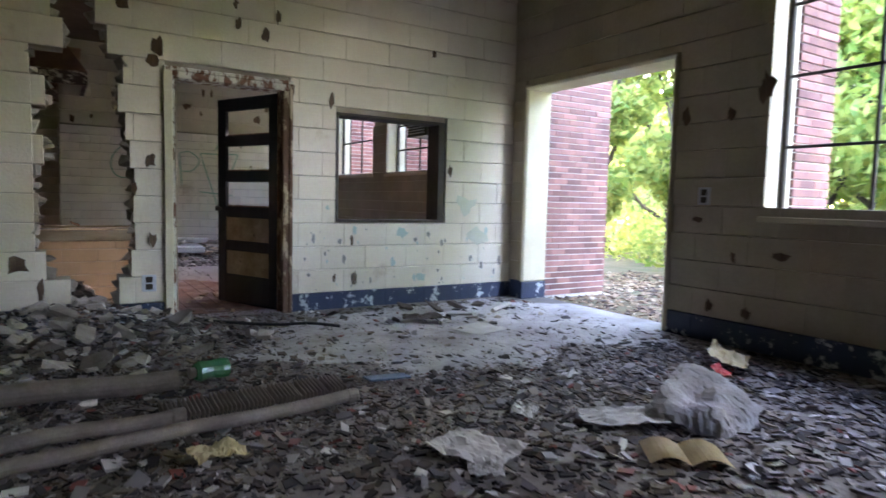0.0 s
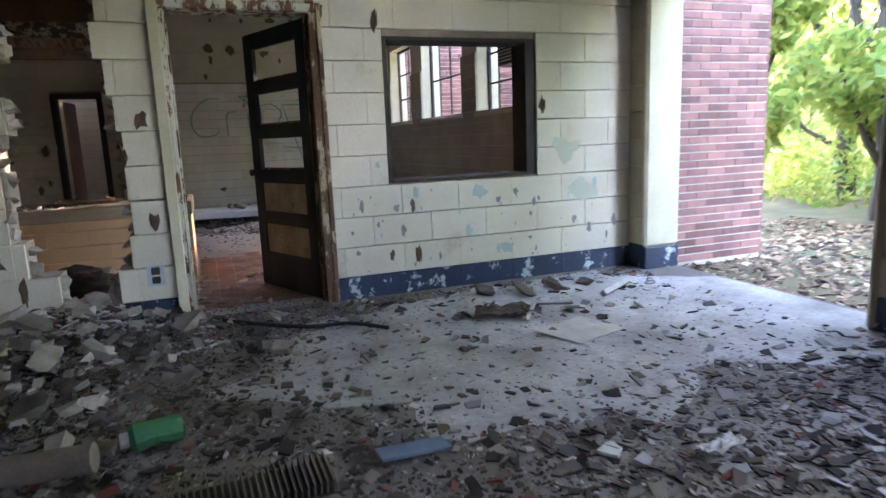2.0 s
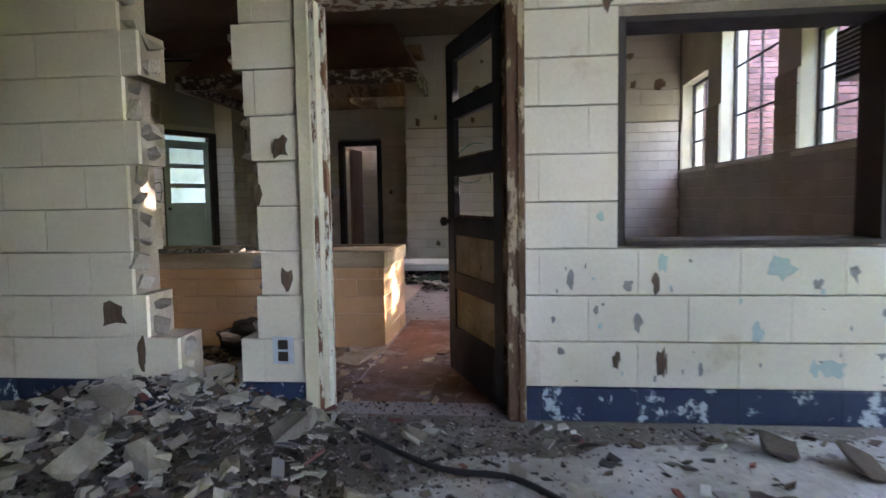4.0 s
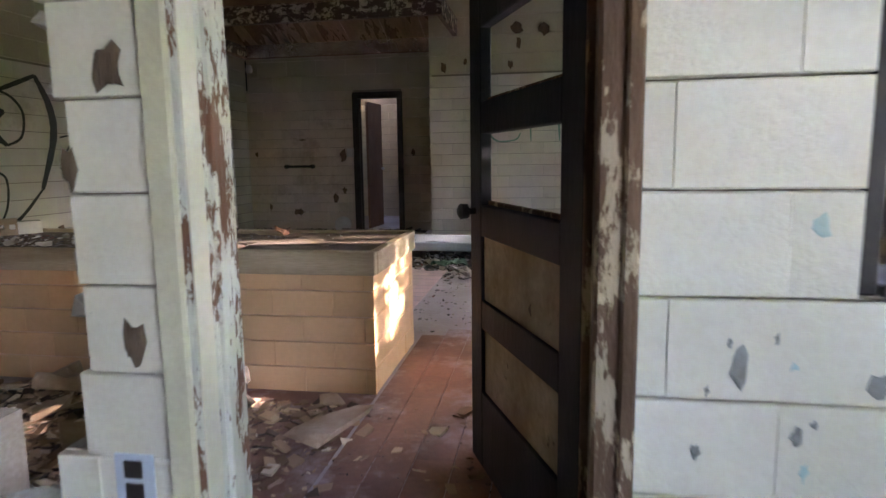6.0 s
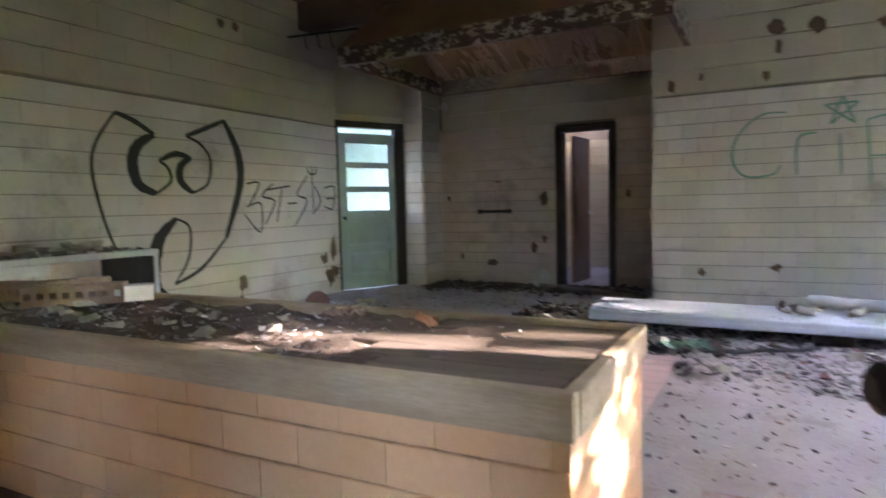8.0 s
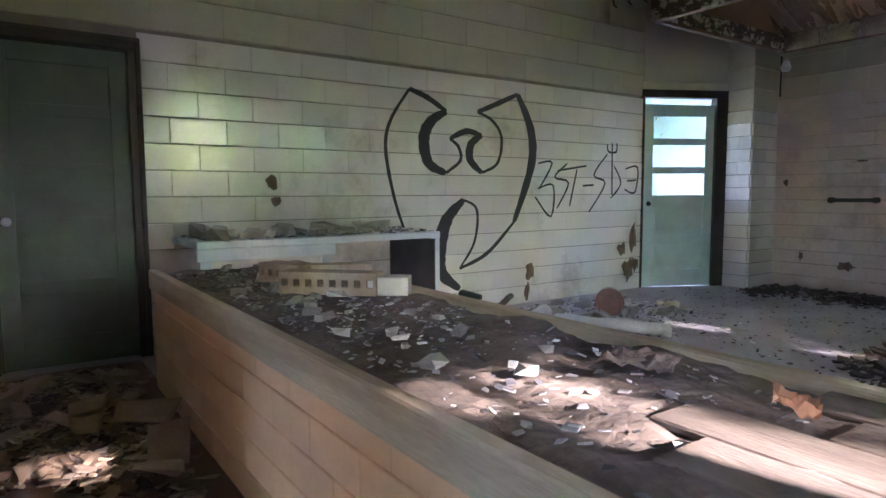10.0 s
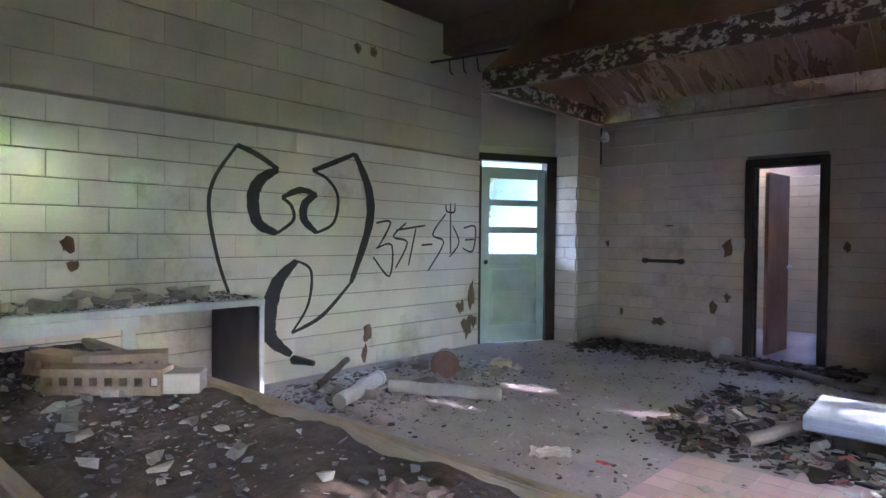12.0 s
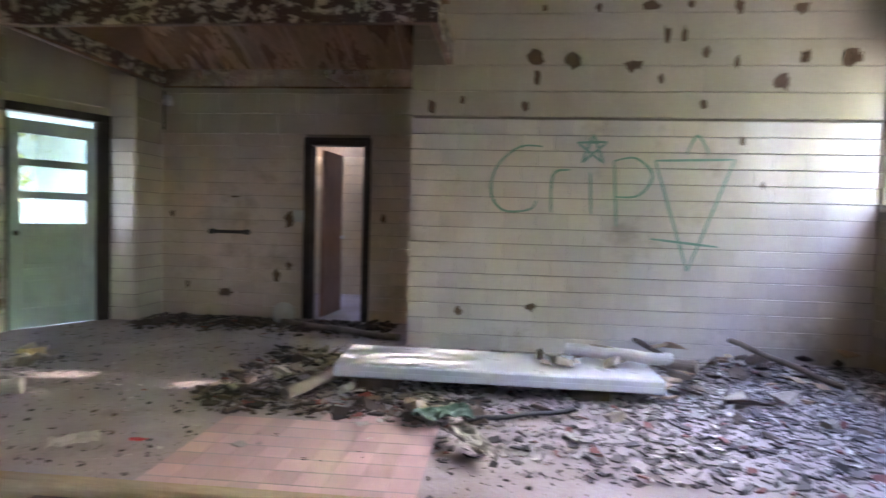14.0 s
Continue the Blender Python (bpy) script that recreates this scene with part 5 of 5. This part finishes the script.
bk = thing("yellow_booklet", "open yellowed booklet lying on the litter", "booklet", pose(1.48, -4.02, 0.02, 0, 0, -38))
for s in (-1, 1):
    bm = bmesh.new()
    g = [[bm.verts.new((s * 0.17 * i / 8, -0.12 + 0.24 * k / 6, 0.03 * math.sin(i / 8 * math.pi) + 0.004 * noise.noise(Vector((i, k, s))))) for k in range(7)] for i in range(9)]
    for i in range(8):
        for k in range(6):
            bm.faces.new((g[i][k], g[i + 1][k], g[i + 1][k + 1], g[i][k + 1]))
    bmesh.ops.solidify(bm, geom=bm.faces[:], thickness=0.008)
    part("page_block", bm, M_YPAPER, bk)
bag = sheet("crumpled_bag", "large crumpled dirty white sack", pose(2.0, -3.75, 0.05, 18, -12, 20), 0.56, 0.46, material("dirty_sack", (0.42, 0.4, 0.37), 0.8, (0.24, 0.2, 0.17), 0.5, 6, 60, 0.4), 9, 0.09, 26, "sack", -0.25, 1.7)
sheet("cardboard_piece", "torn tan cardboard against the wall", pose(3.0, -3.2, 0.06, 20, 0, 30), 0.4, 0.25, M_YPAPER, 10, 0.04, 12, "cardboard")
sheet("red_scrap", "small red plastic scrap", pose(2.55, -3.45, 0.1, 30, 0, 10), 0.1, 0.1, M_RED, 11, 0.02, 6, "scrap")
sheet("board_sheet", "thin grey board lying on the floor", pose(2.22, -1.45, 0.012, 0, 0, 18), 0.42, 0.34, M_PAPER, 12, 0.004, 8, "board")
sheet("flat_case", "flattened dark bag lying on the floor", pose(1.98, -0.98, 0.02, 0, 0, -20), 0.42, 0.2, M_RUBBLEDARK, 13, 0.04, 12, "bag")
bt = thing("green_bottle", "crushed green plastic bottle", "bottle", pose(-0.14, -1.98, 0.075, 0, 0, 12))
bm = bmesh.new()
tube(bm, [(0, 0, 0), (0.02, 0, 0.0), (0.09, 0, 0.005), (0.15, 0, 0), (0.19, 0, 0), (0.2, 0, 0)], lambda u: (0.045, 0.06, 0.05, 0.058, 0.055, 0.03)[round(u * 5)], 12)
part("body", bm, M_GREENPLASTIC, bt)
bm = bmesh.new()
tube(bm, [(-0.03, 0, 0), (0.0, 0, 0)], 0.03, 12)
part("cap", bm, M_WHITEPIPE, bt, "white cap")
pl = thing("blue_plate", "flat blue-grey plastic strip on the floor", "plastic strip", pose(0.85, -2.44, 0.03, 0, 4, 5))
box_part("strip", (-0.14, -0.05, 0), (0.14, 0.05, 0.012), M_BLUEPLASTIC, pl, 0.004)
for a, b, c in (((1.99, -1.2, .04), (2.2, -.93, .06), .012), ((2.2, -.93, .06), (2.45, -1.0, .05), .012), ((2.8, -.85, .03), (3.2, -.6, .03), .02)):
    st = thing("wood_strip", "pale wooden strip lying on the floor", "wood strip")
    bm = bmesh.new()
    tube(bm, [a, Vector(a).lerp(Vector(b), 0.5), b], c * 1.3, 4)
    part("strip", bm, M_PAPER, st)
for x, y, s in ((1.74, -.86, .12), (2.42, -1.04, .14), (2.35, -.5, .2), (1.48, -1.45, .08), (2.62, -.47, .16), (1.35, -.35, .14), (2.1, -.35, .2), (2.9, -.45, .14)):
    lay(DARKS[int(s * 100) % 5], "dark_lump", "dark lump of debris near the hatch wall", "lumps by the hatch wall", x, y, s * 0.2, s, rng)
cb = thing("cable", "black cable trailing out of the doorway", "cable")
bm = bmesh.new()
tube(bm, smooth([(0.05, 0.1, 0.03), (0.13, -0.12, 0.04), (0.42, -0.39, 0.03), (0.73, -0.64, 0.03), (1.0, -0.7, 0.03), (1.2, -0.88, 0.02)], 6), 0.013, 7)
part("cord", bm, M_CABLE, cb)
lay(CHUNKS[3], "broken_block", "white plaster lump on the cable", "rubble by the hole", 1.02, -0.67, 0.05, 0.13, rng)

# ---- loose things in the kitchen ----
loose_pipe("white_tube", "white pipe lying by the tiled wall", (-3.85, 4.64, 0.06), (-3.01, 5.07, 0.06), 0.05, M_WHITEPIPE)
loose_pipe("white_tube", "white pipe leaning in the rubble", (-3.75, 4.02, 0.06), (-4.05, 4.7, 0.09), 0.06, M_WHITEPIPE)
loose_pipe("white_tube", "short white pipe beside the steel panel", (-1.2, 5.2, 0.06), (-0.97, 5.75, 0.1), 0.045, M_PIPE)
loose_pipe("white_tube", "white pipe lying across the steel panel", (0.75, 6.0, 0.3), (1.5, 5.85, 0.28), 0.045, M_WHITEPIPE)
loose_pipe("white_tube", "grey pipe lying over the far end of the panel", (0.95, 6.15, 0.28), (1.65, 5.75, 0.26), 0.04, M_PIPE)
loose_pipe("dark_pole", "dark stick leaning at the foot of the tiled wall", (LX + 0.1, 4.9, 0.12), (-4.35, 4.25, 0.03), 0.03, M_RUBBLEDARK, False)
loose_pipe("dark_pole", "dark bent strip lying in the rubble", (0.05, 4.98, 0.03), (0.75, 5.25, 0.05), 0.016, M_CABLE, False)
for k in range(14):
    x, y = rng.uniform(0.55, 1.25), rng.uniform(5.7, 6.02)
    lay(rng.choice(CHUNKS + DARKS), "rubble_piece", "broken masonry lying on the fallen steel panel", "kitchen rubble", x, y, 0.25, rng.choice((0.07, 0.1, 0.15)), rng)
for k in range(34):
    x, y = rng.uniform(-1.7, -0.85), rng.uniform(5.0, 6.4)
    lay(rng.choice(CHUNKS + DARKS + DARKS), "rubble_piece", "dark broken rubble beside the steel panel", "kitchen rubble", x, y, 0.03, rng.choice((0.05, 0.08, 0.12)), rng)
for k in range(46):
    x, y = rng.uniform(1.3, 3.5), rng.uniform(5.6, 7.15)
    lay(rng.choice(BUFFS + DARKS + DARKS), "rubble_piece", "brown broken masonry heaped at the tiled wall", "kitchen rubble", x, y, 0.05 + 0.12 * max(0, y - 6.3), rng.choice((0.1, 0.14, 0.2)), rng)
for k in range(26):
    x, y = rng.uniform(-4.6, -3.5), rng.uniform(5.0, 6.4)
    lay(rng.choice(CHUNKS), "rubble_piece", "pale rubble along the tiled wall", "wall rubble", x, y, 0.03, rng.choice((0.08, 0.12, 0.16)), rng)
litter("kitchen_litter", "splinters and dark scraps by the steel panel", 1500, 41, in_box(-1.9, 0.2, 4.9, 6.9), 0.015, 0.07, L_DARK)
litter("kitchen_litter", "pale crumbs on the kitchen floor", 2600, 42, in_box(-3.6, 1.0, 2.9, 7.6, lambda x, y: np.where((x > -1.4) & (y < 5.0) & (x < -0.1), 0.05, 0.6)), 0.005, 0.022, L_GREY)
loose_pipe("dark_pole", "dark wooden pole on the alcove floor", (-2.35, 8.1, 0.05), (-0.8, 7.4, 0.05), 0.035, M_PIPE, False)
loose_pipe("dark_pole", "dark stick in the rubble", (2.3, 7.0, 0.25), (2.9, 6.2, 0.05), 0.025, M_PIPE, False)
bk2 = thing("bucket", "dark rusty bucket lying on its side", "bucket", pose(-3.95, 5.45, 0.13, 90, 0, 40))
bm = bmesh.new()
tube(bm, [(0, 0, -0.13), (0, 0, -0.125), (0, 0, 0.12), (0, 0, 0.13)], lambda u: (0.11, 0.115, 0.135, 0.125)[round(u * 3)], 18)
part("body", bm, M_RUST, bk2)
bl = thing("white_bowl", "white ceramic bowl lying in the alcove", "bowl", pose(-2.3, 8.16, 0.12, 60, 0, 20))
bm = bmesh.new()
tube(bm, [(0, 0, -0.08), (0, 0, -0.06), (0, 0, 0), (0, 0, 0.06), (0, 0, 0.07)], lambda u: (0.05, 0.09, 0.13, 0.13, 0.12)[round(u * 4)], 18)
part("body", bm, M_WHITEPIPE, bl)
sheet("white_scrap", "crumpled white plastic on the kitchen floor", pose(0.12, 4.5, 0.03, 0, 0, -55), 0.5, 0.14, M_PAPER, 21, 0.04, 12, "plastic scrap")
sheet("green_scrap", "dark green cloth in the rubble", pose(-0.1, 4.95, 0.03, 0, 0, 20), 0.36, 0.2, material("green_cloth", (0.08, 0.14, 0.1), 0.9, None, 0.4, 8, 60, 0.5), 22, 0.05, 12, "cloth")
sheet("red_scrap", "small red plastic scrap on the floor", pose(-1.72, 4.35, 0.01, 0, 0, 10), 0.09, 0.05, M_RED, 23, 0.01, 5, "scrap")
sheet("white_scrap", "crumpled white paper on the floor", pose(-2.0, 4.22, 0.02, 0, 0, 30), 0.24, 0.14, M_PAPER, 24, 0.03, 8, "paper")
sheet("white_scrap", "small white scrap on the red tiles", pose(-0.57, 4.82, 0.01, 0, 0, 30), 0.08, 0.06, M_PAPER, 25, 0.01, 5, "paper")
sheet("yellow_scrap", "yellowish broken block by the wall", pose(-3.62, 5.9, 0.05, 0, 0, 30), 0.2, 0.12, M_YPAPER, 26, 0.05, 6, "scrap")
sheet("dry_leaf", "dry orange leaf on the counter", pose(-0.62, 2.03, CZ + 0.0, 15, 10, 30), 0.085, 0.06, material("dry_leaf", (0.36, 0.17, 0.08), 0.7, None, 0.4, 12, 60, 0.3), 27, 0.03, 8, "leaf")
sheet("torn_cardboard", "torn brown cardboard on the counter", pose(-0.98, 2.03, CZ, 0, 0, 20), 0.17, 0.1, M_RUBBLEDARK, 28, 0.03, 10, "cardboard")
dl2 = thing("dark_bundle", "dark bundle of rags before the counter", "rags", pose(-0.75, 1.2, 0.0))
bm = bmesh.new()
bmesh.ops.create_icosphere(bm, subdivisions=4, radius=0.2)
for v in bm.verts:
    v.co *= 1 + 0.35 * noise.fractal(v.co * 6, 0.8, 2.0, 4)
    v.co.z = max(0.0, v.co.z * 0.75 + 0.1)
    v.co.x *= 1.5
part("cloth", bm, material("dark_rags", (0.045, 0.036, 0.028), 0.95, None, 0.4, 8, 60, 0.6), dl2)

# quarry tiles set in the kitchen floor
qt = structure("floor_quarry", [((-1.45, 3.0, 0.001), (-0.12, 5.05, 0.004))], M_KFLOOR, "patch of pinkish red quarry tiles", "floor")
r2 = random.Random(5)
QM = piece_mesh("tile", 0.145, 0.145, 0.006, M_QUARRY, 0.003)
for i in range(9):
    for k in range(13):
        if (k > 11 and i < 4):
            continue
        ob = bpy.data.objects.new("quarry_tile", QM)
        scene.collection.objects.link(ob)
        ob.parent = qt
        ob.matrix_basis = Matrix.Translation((-1.44 + i * 0.148, 3.02 + k * 0.154, 0.003 + r2.uniform(0, 0.001)))


RM = piece_mesh("red_tile", 0.148, 0.148, 0.005, M_REDFLOOR, 0.003)
for i in range(6):
    for k in range(14 + r2.randint(0, 3)):
        ob = bpy.data.objects.new("quarry_tile", RM)
        scene.collection.objects.link(ob)
        ob.parent = red_floor
        ob.matrix_basis = Matrix.Translation((0.1 + i * 0.152, 0.24 + k * 0.152, 0.002 + r2.uniform(0, 0.001)))


# broken block ends round the hole in wall A
for i, (za, zb, ul, ur) in enumerate(HOLE):
    for u, side in ((ul, 1), (ur, -1)):
        for k in range(2):
            ob = new("broken_edge", CHUNKS[(i * 3 + k + side) % 10])
            ob.parent = wall_a
            zz = za + (zb - za) * (0.25 + 0.5 * k)
            ob.matrix_basis = pose(u - side * 0.005, 0.075 + 0.02 * ((i + k) % 3), zz, 20 * k, 15 * side, 37 * i) @ Matrix.Diagonal((0.11 + 0.02 * (i % 3), 0.12, 0.15, 1))

# ---- pieces of the walls, laid last ----
courses(wall_a, "block", (X0, 0.03, 0), (1, 0, 0), (0, -1, 0), RX - X0, 0.17, CEIL, 0.223, 0.46, 0.03, M_BLOCK, gapsA, 0.005, 0.0015)
courses(wall_a, "base_block", (X0, 0.03, 0), (1, 0, 0), (0, -1, 0), RX - X0, 0.0, 0.17, 0.17, 0.46, 0.032, M_NAVY, gapsA, 0.005, 0.001)
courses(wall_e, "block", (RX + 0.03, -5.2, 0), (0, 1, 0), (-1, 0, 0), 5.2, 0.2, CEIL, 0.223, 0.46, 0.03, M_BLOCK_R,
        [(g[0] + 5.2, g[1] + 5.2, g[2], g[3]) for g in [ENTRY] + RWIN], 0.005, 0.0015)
courses(wall_e, "base_block", (RX + 0.03, -5.2, 0), (0, 1, 0), (-1, 0, 0), 5.2, 0.0, 0.2, 0.2, 0.46, 0.032, M_NAVY, [(ENTRY[0] + 5.2, ENTRY[1] + 5.2, -1, 3)], 0.005, 0.001)
kw = [(g[0] - 0.17, g[1] - 0.17, g[2], g[3]) for g in KW]
# pale tiles laid in the dark block colour, which carries their backlit shade
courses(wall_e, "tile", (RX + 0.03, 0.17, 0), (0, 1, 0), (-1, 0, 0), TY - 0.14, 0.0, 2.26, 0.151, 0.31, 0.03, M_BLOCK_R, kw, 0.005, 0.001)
wd = [(0.64 - 0.17, 1.58 - 0.17, -1, 2.2)]
courses(wall_w, "tile", (LX - 0.03, 0.17, 0), (0, 1, 0), (1, 0, 0), 6.89, 0.0, 2.265, 0.1888, 0.4, 0.03, M_GLAZE, wd, 0.006, 0.0012)
courses(wall_w, "block", (LX - 0.03, 0.17, 0), (0, 1, 0), (1, 0, 0), 6.89, 2.29, CEIL, 0.245, 0.5, 0.028, M_UPPER, wd, 0.005, 0.001)
bg = [(-2.19 + 4.06, -1.40 + 4.06, -1, 2.21)]
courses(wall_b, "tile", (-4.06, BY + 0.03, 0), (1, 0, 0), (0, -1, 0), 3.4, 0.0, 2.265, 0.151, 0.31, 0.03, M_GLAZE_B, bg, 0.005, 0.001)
courses(wall_b, "block", (-4.06, BY + 0.03, 0), (1, 0, 0), (0, -1, 0), 3.4, 2.265, CEIL, 0.245, 0.5, 0.028, M_UPPER, bg, 0.005, 0.001)
courses(wall_t, "tile", (-0.70, TY + 0.03, 0), (1, 0, 0), (0, -1, 0), RX + 0.70, 0.0, 2.26, 0.1505, 0.31, 0.03, M_GLAZE, (), 0.005, 0.001)
courses(wall_t, "block", (-0.70, TY + 0.03, 0), (1, 0, 0), (0, -1, 0), RX + 0.70, 2.28, CEIL, 0.245, 0.5, 0.028, M_UPPER, (), 0.005, 0.001)
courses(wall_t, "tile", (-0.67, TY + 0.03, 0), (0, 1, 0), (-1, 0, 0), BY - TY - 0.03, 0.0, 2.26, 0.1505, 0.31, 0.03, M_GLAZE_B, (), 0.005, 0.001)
courses(wall_p, "tile", (-4.36, 8.03, 0), (1, 0, 0), (0, -1, 0), 0.33, 0.0, 2.12, 0.151, 0.31, 0.03, M_GLAZE, (), 0.005, 0.001)
courses(wall_p, "tile", (-4.06, 8.03, 0), (0, 1, 0), (1, 0, 0), 0.54, 0.0, 2.12, 0.151, 0.31, 0.03, M_GLAZE, (), 0.005, 0.001)
courses(wall_p, "block", (-4.36, 8.03, 0), (1, 0, 0), (0, -1, 0), 0.33, 2.12, CEIL, 0.245, 0.5, 0.026, M_UPPER, (), 0.005, 0.001)
courses(wall_p, "block", (-4.06, 8.03, 0), (0, 1, 0), (1, 0, 0), 0.54, 2.12, CEIL, 0.245, 0.5, 0.026, M_UPPER, (), 0.005, 0.001)
courses(pier, "brick", (4.02, -0.17, 0), (1, 0, 0), (0, -1, 0), 0.98, 0.0, 2.75, 0.0686, 0.21, 0.02, M_BRICK, (), 0.011, 0.002, 0.003)
courses(back_room, "tile", (-3.05, 11.2, 0), (1, 0, 0), (0, -1, 0), 2.3, 0.0, 2.26, 0.151, 0.31, 0.012, M_SAND, (), 0.006, 0.001)
for q in piers:
    courses(q, "brick", (4.01, q["face_y"], 0), (1, 0, 0), (0, -1, 0), 0.53, 0.9, 3.2, 0.0686, 0.21, 0.02, M_BRICK, (), 0.011, 0.002, 0.003)
# counter faces
courses(counter, "tile", (CX0, CY0 + 0.03, 0), (1, 0, 0), (0, -1, 0), CX1 - CX0 - 0.0, 0.0, CZ - 0.115, 0.1285, 0.31, 0.03, M_BUFF, (), 0.004, 0.001)
courses(counter, "tile", (CX1 - 0.03, CY0 + 0.03, 0), (0, 1, 0), (1, 0, 0), CY1 - CY0 - 0.06, 0.0, CZ - 0.115, 0.1285, 0.31, 0.03, M_BUFF, (), 0.004, 0.001)
courses(counter, "tile", (CX0, CY1 - 0.03, 0), (1, 0, 0), (0, 1, 0), CX1 - CX0, 0.0, CZ - 0.115, 0.1285, 0.31, 0.03, M_BUFF, (), 0.004, 0.001)
